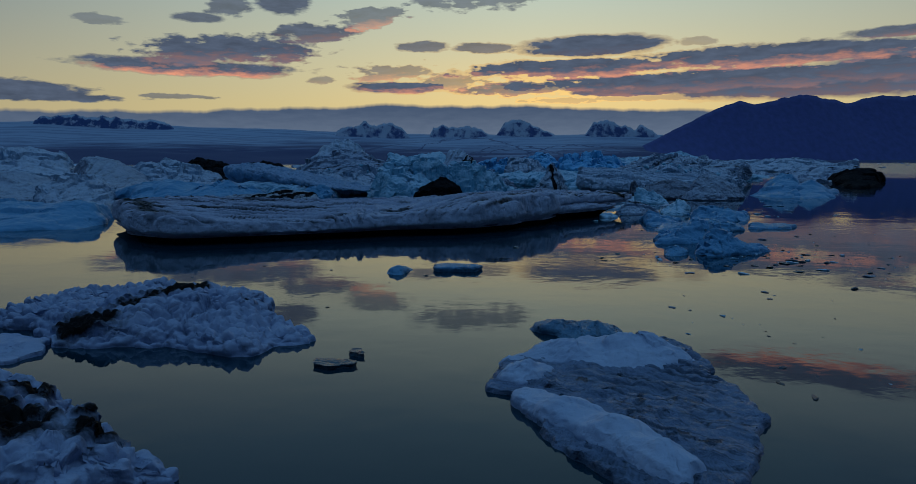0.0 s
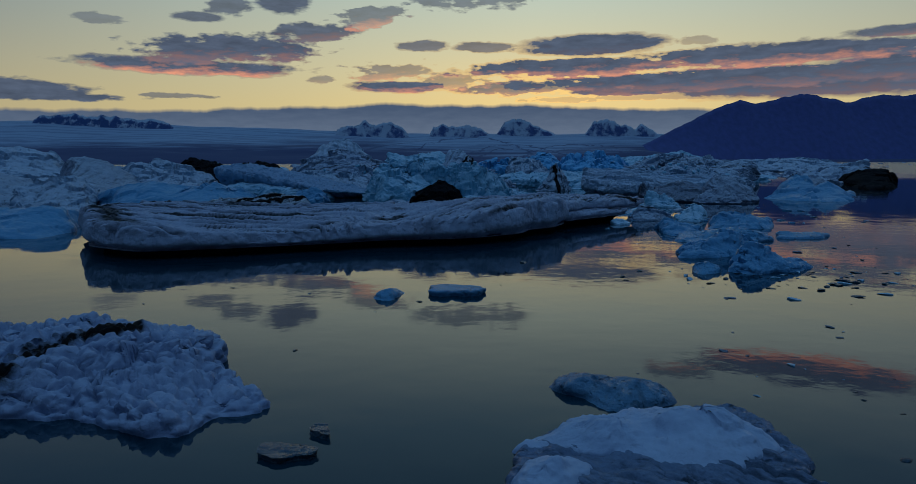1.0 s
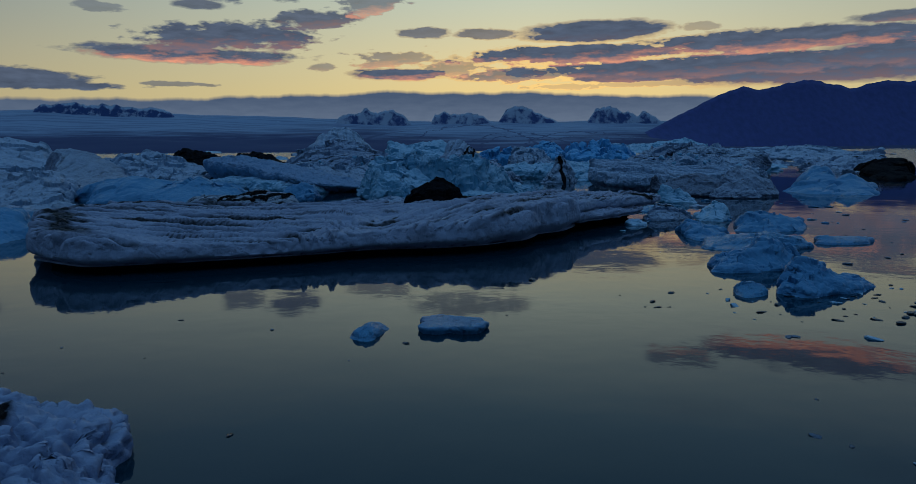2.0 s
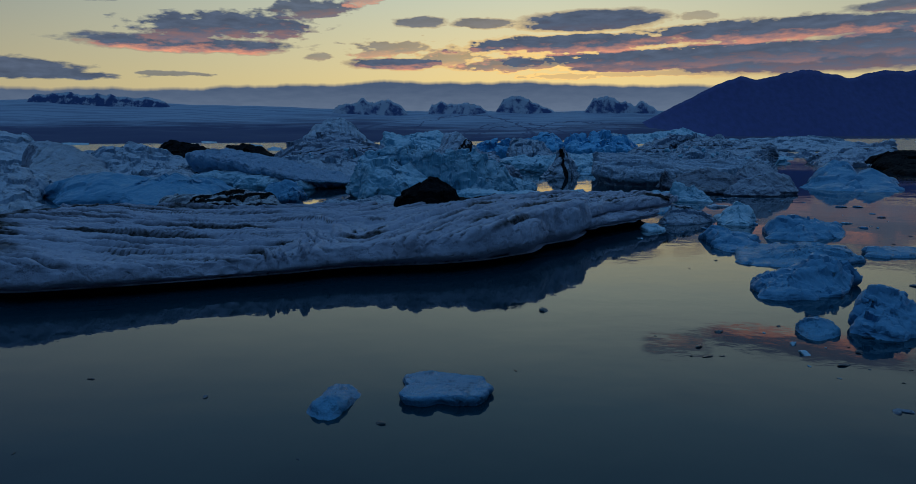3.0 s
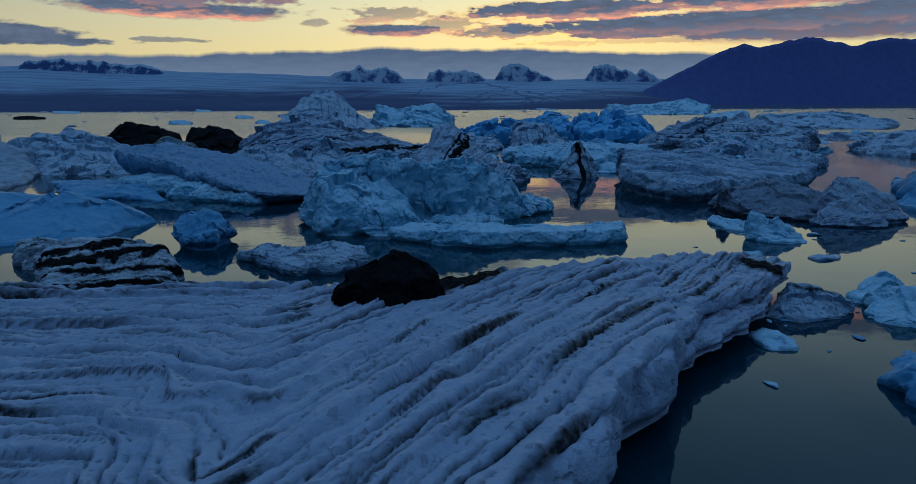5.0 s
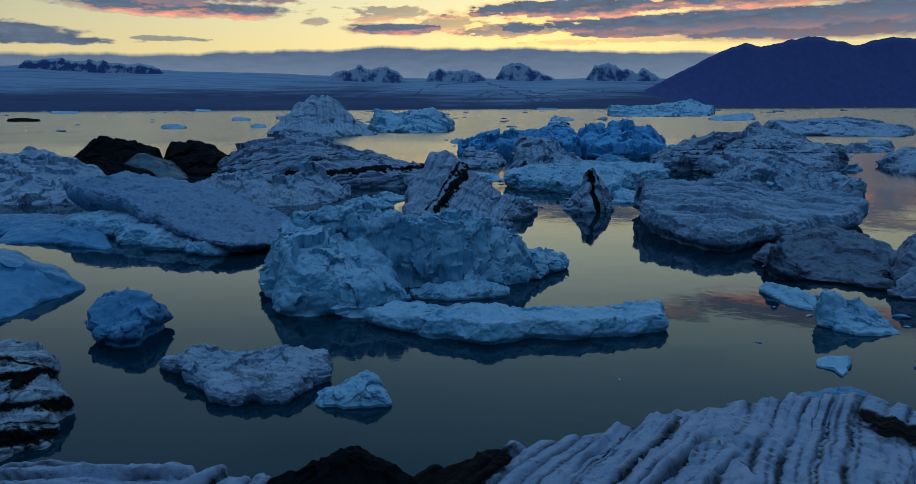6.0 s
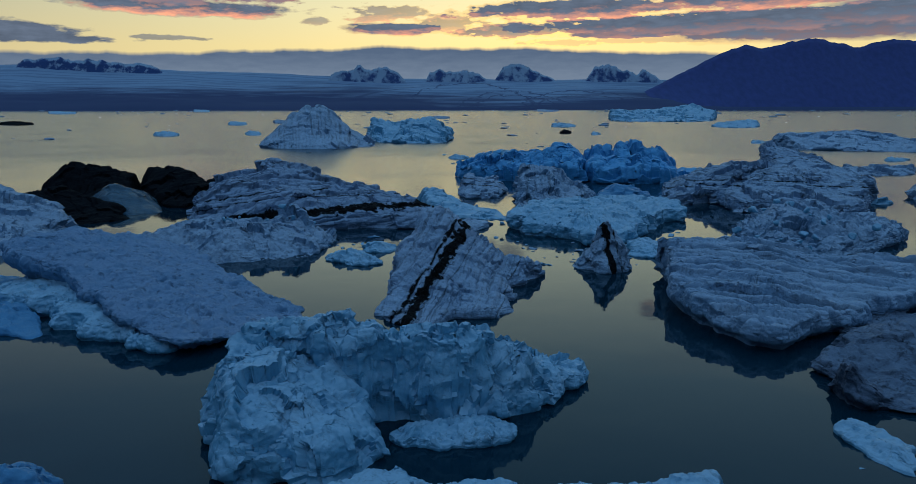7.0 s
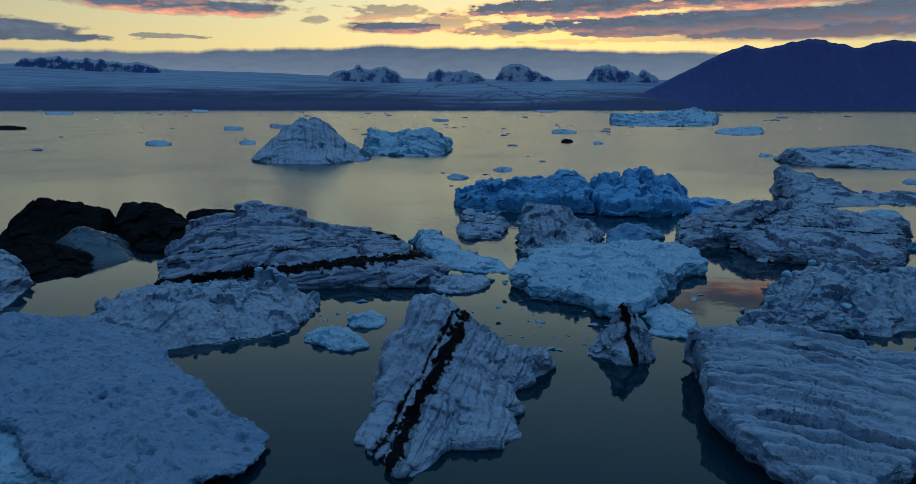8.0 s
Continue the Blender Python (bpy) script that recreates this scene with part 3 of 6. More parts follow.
        dirt = np.maximum(dirt, some * np.clip(1.6 - np.abs(back - middle - 1.2 * fractal(q / 3.0 + 23, 3)) / half, 0, 1))
    verts = flat + nor * (rise * over)[:, None]
    i, j = np.meshgrid(np.arange(n), np.arange(m - 1))
    a, b = (j * n + i).ravel(), (j * n + (i + 1) % n).ravel()
    quads = np.stack([a, b, b + n, a + n], 1)
    faces = quads.tolist()
    me = bpy.data.meshes.new(name)
    me.from_pydata(verts.tolist(), [], faces)
    me.polygons.foreach_set("use_smooth", np.ones(len(me.polygons), bool))
    me.set_sharp_from_angle(angle=radians(crisp))
    if dust_shade and dirt.any():
        me.attributes.new("dirt", "FLOAT", "POINT").data.foreach_set("value", (dust_shade * dirt).astype(np.float32))
    return me


def berg(name, place, foot, tops, mat, label, wall=0.7, steep=1.6, notch=0.15, res=0.25, lump=0.0, lump_size=0.8, rugged=0.25, rugged_size=1.6,
         groove=0.0, groove_size=0.6, lie=(0.1, 0.3, 1), ragged=0.7, seed=1, edge=0.15, jag=0.1, facet=1.0, hollow=1.1, chunky=0.6, undercut=0.4,
         flute=0.06, flute_size=0.7, pock=0.0, pock_size=1.0, swing=(), dust_shade=0.55, keel=1.0, stain=None, crisp=32,
         base=0.0, category="iceberg", group="floating icebergs"):
    me = ice_mesh(name, foot, tops, wall, steep, notch, res, lump, lump_size, rugged, rugged_size, groove, groove_size, lie, ragged, seed, edge, jag, facet, hollow, chunky, undercut, flute, flute_size, pock, pock_size, swing, dust_shade, keel, stain, crisp)
    me.materials.append(MATS[mat])
    ob = new(name, me)
    ob.location = (*place, base)
    return tagged(ob, label, category, group)


# ---- water and far land ----
def sheet(name, xs, ys, high, mat):
    """A land surface: the height function high over a grid."""
    x, y = np.meshgrid(xs, ys)
    p = np.stack([x.ravel(), y.ravel(), high(x.ravel(), y.ravel())], 1)
    k, r = len(xs), len(ys)
    i, j = np.meshgrid(np.arange(k - 1), np.arange(r - 1))
    a = (j * k + i).ravel()
    me = bpy.data.meshes.new(name)
    me.from_pydata(p.tolist(), [], np.stack([a, a + 1, a + k + 1, a + k], 1).tolist())
    me.polygons.foreach_set("use_smooth", np.ones(len(me.polygons), bool))
    me.materials.append(mat)
    return new(name, me)


water = sheet("water", np.linspace(-6000, 6000, 25), np.linspace(-5000, 4900, 25), lambda x, y: 0 * x, lake())
tagged(water, "still dark teal glacial lake water reflecting the dusk sky", "water", kind="structure")


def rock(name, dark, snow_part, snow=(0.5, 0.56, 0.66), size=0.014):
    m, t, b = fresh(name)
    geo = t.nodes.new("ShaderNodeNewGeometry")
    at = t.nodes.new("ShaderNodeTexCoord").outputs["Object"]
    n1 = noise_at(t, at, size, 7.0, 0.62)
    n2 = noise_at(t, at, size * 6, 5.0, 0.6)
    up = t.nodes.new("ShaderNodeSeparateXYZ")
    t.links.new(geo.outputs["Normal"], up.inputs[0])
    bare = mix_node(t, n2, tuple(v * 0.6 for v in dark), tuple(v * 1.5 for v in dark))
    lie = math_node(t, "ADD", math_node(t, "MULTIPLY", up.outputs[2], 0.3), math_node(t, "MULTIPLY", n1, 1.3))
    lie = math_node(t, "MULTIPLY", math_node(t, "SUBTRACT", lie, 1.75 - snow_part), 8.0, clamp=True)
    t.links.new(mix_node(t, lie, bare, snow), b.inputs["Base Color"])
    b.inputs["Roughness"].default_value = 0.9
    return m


def glacier_ice():
    m, t, b = fresh("glacier_ice")
    at = t.nodes.new("ShaderNodeTexCoord").outputs["Object"]
    stretch = node(t, "ShaderNodeMapping", in_3=(0.0016, 0.011, 0.02))
    t.links.new(at, stretch.inputs[0])
    flow = noise_at(t, stretch.outputs[0], 1.0, 7.0, 0.65)
    fold = node(t, "ShaderNodeTexWave", in_1=0.6, in_2=9.0, in_3=4.0, in_4=1.2)
    fold.bands_direction = "Y"
    t.links.new(stretch.outputs[0], fold.inputs[0])
    crack = noise_at(t, at, 0.05, 6.0, 0.7)
    part_xyz = t.nodes.new("ShaderNodeSeparateXYZ")
    t.links.new(at, part_xyz.inputs[0])
    # the moraine-covered tongue at the shore, clean ice further up
    rise = math_node(t, "ADD", math_node(t, "MULTIPLY", part_xyz.outputs[2], 0.0065), math_node(t, "MULTIPLY", math_node(t, "SUBTRACT", flow, 0.5), 1.6))
    east = math_node(t, "MULTIPLY", math_node(t, "ABSOLUTE", math_node(t, "SUBTRACT", part_xyz.outputs[0], 350.0)), 0.0011, clamp=True)
    clean = math_node(t, "MULTIPLY", math_node(t, "SUBTRACT", rise, math_node(t, "MULTIPLY_ADD", east, 0.45, 0.08)), 2.2, clamp=True)
    veins = math_node(t, "MULTIPLY", math_node(t, "SUBTRACT", math_node(t, "ADD", fold.outputs["Fac"], math_node(t, "MULTIPLY", crack, 0.8)), 1.05), 4.0, clamp=True)
    pale = mix_node(t, math_node(t, "MULTIPLY", veins, 0.45), (0.29, 0.35, 0.46), (0.11, 0.13, 0.21))
    # a moraine that swings down to the shore
    up_z = part_xyz.outputs[2]
    bend = math_node(t, "MULTIPLY_ADD", math_node(t, "MULTIPLY", up_z, up_z), 0.0605, math_node(t, "MULTIPLY_ADD", up_z, -6.64, -350.0))
    swing = math_node(t, "ABSOLUTE", math_node(t, "SUBTRACT", part_xyz.outputs[0], math_node(t, "MULTIPLY_ADD", flow, 90.0, math_node(t, "SUBTRACT", bend, 45.0))))
    moraine = math_node(t, "MULTIPLY", math_node(t, "SUBTRACT", math_node(t, "MULTIPLY_ADD", up_z, -0.35, 60.0), swing), 0.04, clamp=True)
    clean = math_node(t, "MULTIPLY", clean, math_node(t, "MULTIPLY_ADD", moraine, -0.75, 1.0))
    # bent ridges of rubble in the ice front, in arches one within another
    for mid, across, radius in ((300.0, 2.9, 285.0), (300.0, 2.9, 215.0), (660.0, 3.2, 330.0), (660.0, 3.2, 250.0), (60.0, 2.2, 330.0)):
        a = math_node(t, "POWER", math_node(t, "SUBTRACT", part_xyz.outputs[0], mid), 2.0)
        c = math_node(t, "POWER", math_node(t, "MULTIPLY", up_z, across), 2.0)
        r = math_node(t, "ADD", math_node(t, "SQRT", math_node(t, "ADD", a, c)), math_node(t, "MULTIPLY_ADD", noise_at(t, at, 0.009, 5.0, 0.6), 150.0, -75.0 - radius))
        line = math_node(t, "MULTIPLY", math_node(t, "SUBTRACT", math_node(t, "MULTIPLY", crack, 16.0), math_node(t, "ABSOLUTE", r)), 0.25, clamp=True)
        clean = math_node(t, "MULTIPLY", clean, math_node(t, "MULTIPLY_ADD", line, -0.8, 1.0))
    t.links.new(mix_node(t, clean, (0.05, 0.055, 0.13), pale), b.inputs["Base Color"])
    b.inputs["Roughness"].default_value = 0.8
    return m


def glacier_height(x, y):
    s = np.clip((y - 3600) / 800, 0, 1)
    west = np.clip((-x - 300) / 2200, 0, 1)
    p = np.stack([x * 0.0011, y * 0.003, 0 * x], 1)
    base = 178 * s ** 0.8 + 96 * west * s ** 1.5 - 30 * np.clip((x - 800) / 1400, 0, 1) * s
    return base + 26 * fractal(p, 4) * np.minimum(1, s * 5) - 1.5


glacier = sheet("glacier", np.linspace(-4600, 4600, 261), np.linspace(3590, 4400, 60), glacier_height, glacier_ice())
tagged(glacier, "wide grey-blue glacier tongue with dark moraine at the shore", "glacier", kind="structure")


def mountain(name, ridge, y, deep, mat, label, crag=0.13, size=300.0, seed=1):
    """A ridge through the points (x, z) of its skyline at the distance y, falling off to both sides."""
    rx, rz = np.array(ridge, float).T
    xs = np.linspace(rx[0], rx[-1], 170)
    ys = np.linspace(-1, 1, 36)

    def high(x, v):
        top = np.interp(x, rx, rz)
        foot = min(rz[0], rz[-1])
        top = foot + (top - foot) * (1 + 2.2 * crag * fractal(np.stack([x / (0.3 * size), 0 * x + seed, 0 * x], 1), 4, 0.6, True) - 0.4 * crag)
        p = np.stack([x / size + seed, v * deep / size, 0 * x + seed], 1)
        fall = np.clip(1 - np.abs(v) ** 0.85, 0, 1)
        return top * fall * (1 + 1.2 * crag * (fractal(p, 5, 0.55, True) - 0.3) * (1 - fall ** 6)) - 2

    ob = sheet(name, xs, ys, high, mat)
    ob.location.y, ob.scale.y = y, deep
    return tagged(ob, label, "mountain", kind="structure")


# the blue of the distance haze is mixed into these rock colours
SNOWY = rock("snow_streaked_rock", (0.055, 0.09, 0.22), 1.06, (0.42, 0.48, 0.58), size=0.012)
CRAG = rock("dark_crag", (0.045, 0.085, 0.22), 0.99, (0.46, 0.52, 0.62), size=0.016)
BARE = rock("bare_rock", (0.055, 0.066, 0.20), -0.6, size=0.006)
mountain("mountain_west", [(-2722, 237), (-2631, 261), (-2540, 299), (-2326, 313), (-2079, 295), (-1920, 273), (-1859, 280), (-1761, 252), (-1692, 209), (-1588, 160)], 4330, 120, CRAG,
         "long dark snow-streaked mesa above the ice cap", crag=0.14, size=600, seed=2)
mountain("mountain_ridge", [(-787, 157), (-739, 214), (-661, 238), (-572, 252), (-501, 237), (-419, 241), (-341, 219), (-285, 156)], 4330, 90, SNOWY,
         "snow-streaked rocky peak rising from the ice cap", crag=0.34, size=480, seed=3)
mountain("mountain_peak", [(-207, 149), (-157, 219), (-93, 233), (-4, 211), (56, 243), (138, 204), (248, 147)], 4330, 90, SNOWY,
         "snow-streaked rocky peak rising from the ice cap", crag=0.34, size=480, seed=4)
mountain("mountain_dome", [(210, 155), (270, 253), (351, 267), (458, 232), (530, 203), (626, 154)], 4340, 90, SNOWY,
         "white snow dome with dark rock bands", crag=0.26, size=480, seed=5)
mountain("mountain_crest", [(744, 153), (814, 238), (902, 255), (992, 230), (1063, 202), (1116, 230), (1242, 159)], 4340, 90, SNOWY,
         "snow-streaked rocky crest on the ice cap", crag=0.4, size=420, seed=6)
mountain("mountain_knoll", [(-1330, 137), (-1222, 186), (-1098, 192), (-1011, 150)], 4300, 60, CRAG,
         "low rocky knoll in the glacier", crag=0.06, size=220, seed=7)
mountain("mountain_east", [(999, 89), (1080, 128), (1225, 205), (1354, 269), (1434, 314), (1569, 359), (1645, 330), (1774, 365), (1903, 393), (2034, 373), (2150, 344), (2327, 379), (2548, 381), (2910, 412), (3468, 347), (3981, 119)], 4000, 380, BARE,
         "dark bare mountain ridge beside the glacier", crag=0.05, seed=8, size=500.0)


# ---- icebergs ----
berg("iceberg", (-9.1, 22.3), [(-4.5, -0.1), (-1.7, -2.2), (0.2, -2.6), (2.2, -2.9), (3.9, -3.1), (5.0, -1.7), (4.1, 0.6), (2.1, 3.2), (-1.2, 4.7), (-4.7, 3.3), (-5.1, 1.1)],
     [(0.8, 0.7, 1.14), (-0.2, 0.7, 0.92), (-1.0, -0.8, 0.60), (-3.6, 1.1, 0.56), (3.0, -0.1, 0.71), (4.3, -1.2, 0.22), (0.0, -1.8, 0.41)],
     "lumpy", "low lumpy snow-covered ice floe with dark hollows", lump=0.3, lump_size=0.3, wall=0.8, res=0.06, rugged=0.25, rugged_size=0.8, edge=0.75, facet=0.2, jag=0.15, ragged=0.8, hollow=1.0, chunky=0.4, crisp=60, seed=1)
berg("ice_floe", (-11.7, 19.8), [(-1.1, -0.2), (0.7, -1.6), (1.2, -0.6), (0.5, 0.9), (-1.3, 1.5)],
     [(0.1, -0.2, 0.31), (0.6, 0.0, 0.25)],
     "lumpy", "small flat white ice floe on dark water", lump=0.05, lump_size=0.3, wall=0.15, res=0.05, rugged=0.03, seed=2)
berg("iceberg", (-6.8, 13.2), [(-0.2, -2.6), (1.3, -2.3), (1.8, -1.6), (2.6, -1.2), (2.2, -0.7), (0.6, 0.5), (-1.5, 2.2), (-2.9, 3.0), (-4.2, 2.7)],
     [(-1.2, 0.7, 0.85), (-0.3, -0.1, 0.67), (1.3, -0.8, 0.60), (2.1, -1.1, 0.29), (1.0, -1.6, 0.73), (-0.4, -0.8, 0.78)],
     "lumpy_dirty", "lumpy snow-covered iceberg with dark dirt hollows", lump=0.3, lump_size=0.32, wall=0.6, res=0.05, rugged=0.25, rugged_size=0.7, edge=0.75, facet=0.2, jag=0.15, ragged=0.8, hollow=1.0, chunky=0.35, crisp=60, seed=3)
berg("iceberg", (3.2, 15.5), [(-2.1, -0.6), (-1.8, -1.6), (-1.1, -3.4), (-0.5, -4.4), (0.4, -5.0), (1.7, -3.4), (2.8, -1.1), (3.1, 1.5), (3.0, 4.6), (1.2, 5.0), (-0.4, 4.4), (-2.2, 2.8), (-2.5, 0.8), (-1.9, 0.3)],
     [(-1.5, -1.3, 0.16), (-0.8, -3.0, 0.16), (-0.2, -4.4, 0.16), (-0.3, 2.6, 0.18), (1.1, 2.9, 0.20), (2.0, 1.9, 0.16), (-2.0, 1.3, 0.14), (-0.5, -0.1, 0.13), (0.4, -1.2, 0.13), (0.7, -2.9, 0.20), (2.1, -1.1, 0.12), (1.6, -3.1, 0.10)],
     "wet", "bluish dished ice floe with wet hollow top and raised rim", wall=0.22, res=0.05, rugged=0.22, rugged_size=0.5, lump=0.12, lump_size=0.3, edge=0.6, facet=0.35, jag=0.12, hollow=1.0, chunky=0.15, groove=0.12, groove_size=0.3, lie=(0.6, 0.8, 0), ragged=0.4, crisp=60, seed=4)
berg("ice_floe", (3.4, 21.4), [(-1.4, 0.5), (-0.5, -0.7), (0.1, -1.4), (1.5, -0.6), (1.2, 0.8), (-0.7, 1.4)],
     [(0.6, -0.2, 0.41), (-0.8, 0.2, 0.24), (1.0, -0.6, 0.17)],
     "clear", "low wet blue ice floe", wall=0.3, res=0.06, rugged=0.08, rugged_size=0.4, facet=0.35, chunky=0.35, jag=0.3, edge=0.3, seed=5)
berg("ice_fragment", (-2.9, 18.1), [(-0.6, -0.1), (-0.1, -0.4), (0.6, -0.2), (0.6, 0.3), (-0.5, 0.5)],
     [(-0.1, -0.0, 0.10), (0.4, 0.1, 0.12)],
     "glass", "small clear dark ice fragment", wall=0.08, res=0.03, rugged=0.03, rugged_size=0.2, chunky=0.2, seed=6)
berg("ice_fragment", (-2.5, 19.2), [(-0.3, -0.1), (0.1, -0.4), (0.3, -0.4), (0.2, 0.3), (-0.2, 0.3)],
     [(0.0, -0.1, 0.10)],
     "glass", "small clear dark ice fragment", wall=0.08, res=0.03, rugged=0.03, rugged_size=0.2, chunky=0.2, seed=7)
berg("ice_floe", (-2.6, 33.3), [(-0.6, -0.9), (0.1, -1.5), (0.9, 0.1), (0.4, 1.2), (-0.6, 1.0)],
     [(-0.0, -0.7, 0.34), (-0.3, -0.7, 0.26), (0.5, 0.3, 0.07)],
     "dim", "small rounded blue ice floe", wall=0.4, res=0.05, rugged=0.08, rugged_size=0.5, facet=0.35, chunky=0.3, crisp=60, seed=8)
berg("ice_floe", (-0.0, 33.8), [(-1.0, -1.0), (0.1, -1.1), (1.1, -0.9), (1.2, 0.8), (-0.4, 1.4), (-1.2, 0.8)],
     [(-0.7, -0.6, 0.20), (0.9, -0.7, 0.24), (0.1, -0.8, 0.22), (-0.8, 0.8, 0.08), (0.9, 0.6, 0.10), (-0.1, 1.0, 0.08)],
     "dim", "flat-topped blue ice floe with a pitted top", wall=0.15, res=0.05, rugged=0.05, rugged_size=0.3, lump=0.05, lump_size=0.25, facet=0.35, edge=1, hollow=1.0, chunky=0.3, crisp=60, seed=9)
berg("iceberg", (-3.4, 59.4), [(-19.4, -9.7), (-17.2, -14.0), (-13.6, -16.0), (-9.0, -14.8), (-4.6, -12.8), (-1.0, -11.0), (2.9, -10.4), (5.6, -8.9), (7.6, -7.3), (8.4, -4.6), (10.6, -2.6), (11.6, 0.4), (12.2, 4.0), (13.0, 7.6), (12.6, 11.0), (9.3, 10.1), (5.4, 8.6), (1.4, 7.6), (-2.6, 8.8), (-9.3, 9.6), (-16.6, 8.6), (-22.6, 2.6), (-22.6, -4.4)],
     [(-18.8, -9.0, 1.66), (-14.7, -12.8, 1.13), (-9.8, -12.9, 0.68), (-3.8, -10.5, 0.7), (1.0, -9.2, 1.0), (4.4, -7.9, 1.4), (6.8, -5.4, 1.75), (9.4, -0.8, 1.8), (11.2, 2.6, 1.7), (2.4, -5.4, 1.55), (-2.6, 5.6, 0.8), (-9.3, 8.6, 0.7), (-13.4, 5.0, 0.7), (-18.6, 3.6, 1.3), (-10.6, -4.4, 0.9), (-4.6, -1.4, 1.1), (11.6, 8.7, 1.6), (7.4, 7.1, 1.6), (1.4, 5.6, 1.3), (7.4, 1.6, 1.7)],
     "flat", "long flat iceberg with folded layers and dark dirt bands", wall=0.35, steep=3.5, notch=0.5, res=0.085, rugged=0.2, rugged_size=0.7, groove=0.42, groove_size=1.05, lie=(0, 1, 0.25), swing=((-0.82, 0.57, 0.2), -2.5, 3.6), dust_shade=1.0, stain=(-13.0, 1.3, 0.55), base=0.5, keel=0.08, ragged=0.14, edge=1, jag=0.02, facet=0.2, hollow=1.0, chunky=0.08, undercut=0.3, flute=0.6, flute_size=0.8, crisp=80, seed=10)
# black strip between the raised ice wall and the water
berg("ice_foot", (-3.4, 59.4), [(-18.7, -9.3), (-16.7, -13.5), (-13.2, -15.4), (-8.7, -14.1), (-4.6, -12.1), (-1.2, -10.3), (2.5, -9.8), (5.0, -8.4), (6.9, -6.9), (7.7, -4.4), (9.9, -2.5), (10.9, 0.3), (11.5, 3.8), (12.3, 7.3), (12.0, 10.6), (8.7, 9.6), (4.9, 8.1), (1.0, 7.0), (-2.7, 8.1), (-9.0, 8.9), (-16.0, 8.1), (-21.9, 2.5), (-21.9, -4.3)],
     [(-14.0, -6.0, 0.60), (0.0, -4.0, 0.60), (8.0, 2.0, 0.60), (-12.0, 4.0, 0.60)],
     "black", "black foot of the flat iceberg", wall=0.3, steep=2.0, notch=0.3, res=0.2, rugged=0.06, ragged=0.1, edge=1, jag=0.02, facet=0.3, hollow=1.0, chunky=0.0, flute=0.05, seed=112)
# added black block: its colour deepens the shade in the undercut
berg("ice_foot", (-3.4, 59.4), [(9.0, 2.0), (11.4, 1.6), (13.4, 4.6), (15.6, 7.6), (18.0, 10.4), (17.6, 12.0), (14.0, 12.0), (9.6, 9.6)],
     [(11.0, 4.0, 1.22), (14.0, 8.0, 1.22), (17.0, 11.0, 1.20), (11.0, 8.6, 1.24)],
     "black", "black ice that deepens the shade under the jutting plates", wall=0.4, steep=2.0, notch=0.8, res=0.14, rugged=0.15, ragged=0.3, edge=0.97, jag=0.04, facet=0.5, hollow=1.0, chunky=0.1, flute=0.1, seed=113)
berg("ice_ledge", (-3.4, 59.4), [(7.6, 1.0), (11.2, 0.6), (13.0, 2.6), (14.9, 5.0), (17.4, 7.4), (20.0, 10.6), (20.4, 12.2), (18.4, 13.4), (15.0, 12.6), (11.6, 11.6), (8.4, 8.6)],
     [(8.6, 2.6, 0.95), (11.4, 2.0, 0.85), (14.6, 6.2, 0.75), (17.6, 8.6, 0.70), (19.8, 11.4, 0.62), (18.0, 12.6, 0.80), (13.4, 10.6, 0.90), (10.0, 8.6, 0.85), (11.8, 6.4, 0.95)],
     "flat", "upper plate of ice that juts out past the flat iceberg", base=1.18, keel=0.12, wall=0.3, steep=3.0, notch=0.5, res=0.09, rugged=0.2, rugged_size=0.8, groove=0.2, groove_size=0.7, lie=(-0.82, 0.57, 0.3), dust_shade=1.0, ragged=0.35, edge=0.9, jag=0.08, facet=0.5, hollow=1.0, chunky=0.15, flute=0.15, crisp=60, seed=110)
berg("ice_ledge", (-3.4, 59.4), [(9.6, 1.4), (11.6, 0.4), (13.6, 2.4), (15.8, 4.8), (17.6, 6.8), (18.0, 8.6), (15.0, 9.6), (11.0, 8.0)],
     [(11.4, 2.4, 0.55), (14.2, 4.4, 0.45), (16.8, 7.2, 0.35), (13.0, 7.0, 0.60)],
     "flat", "lower plate of ice that juts out past the flat iceberg", base=0.72, keel=0.12, wall=0.3, steep=3.0, notch=0.4, res=0.09, rugged=0.2, rugged_size=0.7, groove=0.15, groove_size=0.5, lie=(-0.6, 0.5, 0.6), dust_shade=1.0, ragged=0.5, edge=0.8, jag=0.1, facet=0.5, hollow=1.0, chunky=0.2, crisp=60, seed=111)
berg("iceberg", (-35.4, 60.7), [(-2.6, -6.3), (2.2, -8.3), (6.1, -6.1), (7.3, -2.6), (-2.6, 12.9), (-10.1, 10.6)],
     [(-2.1, -0.0, 1.87), (-0.1, -0.1, 1.08), (3.4, -0.2, 1.96), (6.0, -1.4, 0.48)],
     "blue", "rounded blue iceberg with smooth saddles", wall=1.2, res=0.16, rugged=0.25, rugged_size=1.8, facet=0.4, edge=0.3, chunky=0.45, jag=0.12, flute=0.05, crisp=70, seed=11)
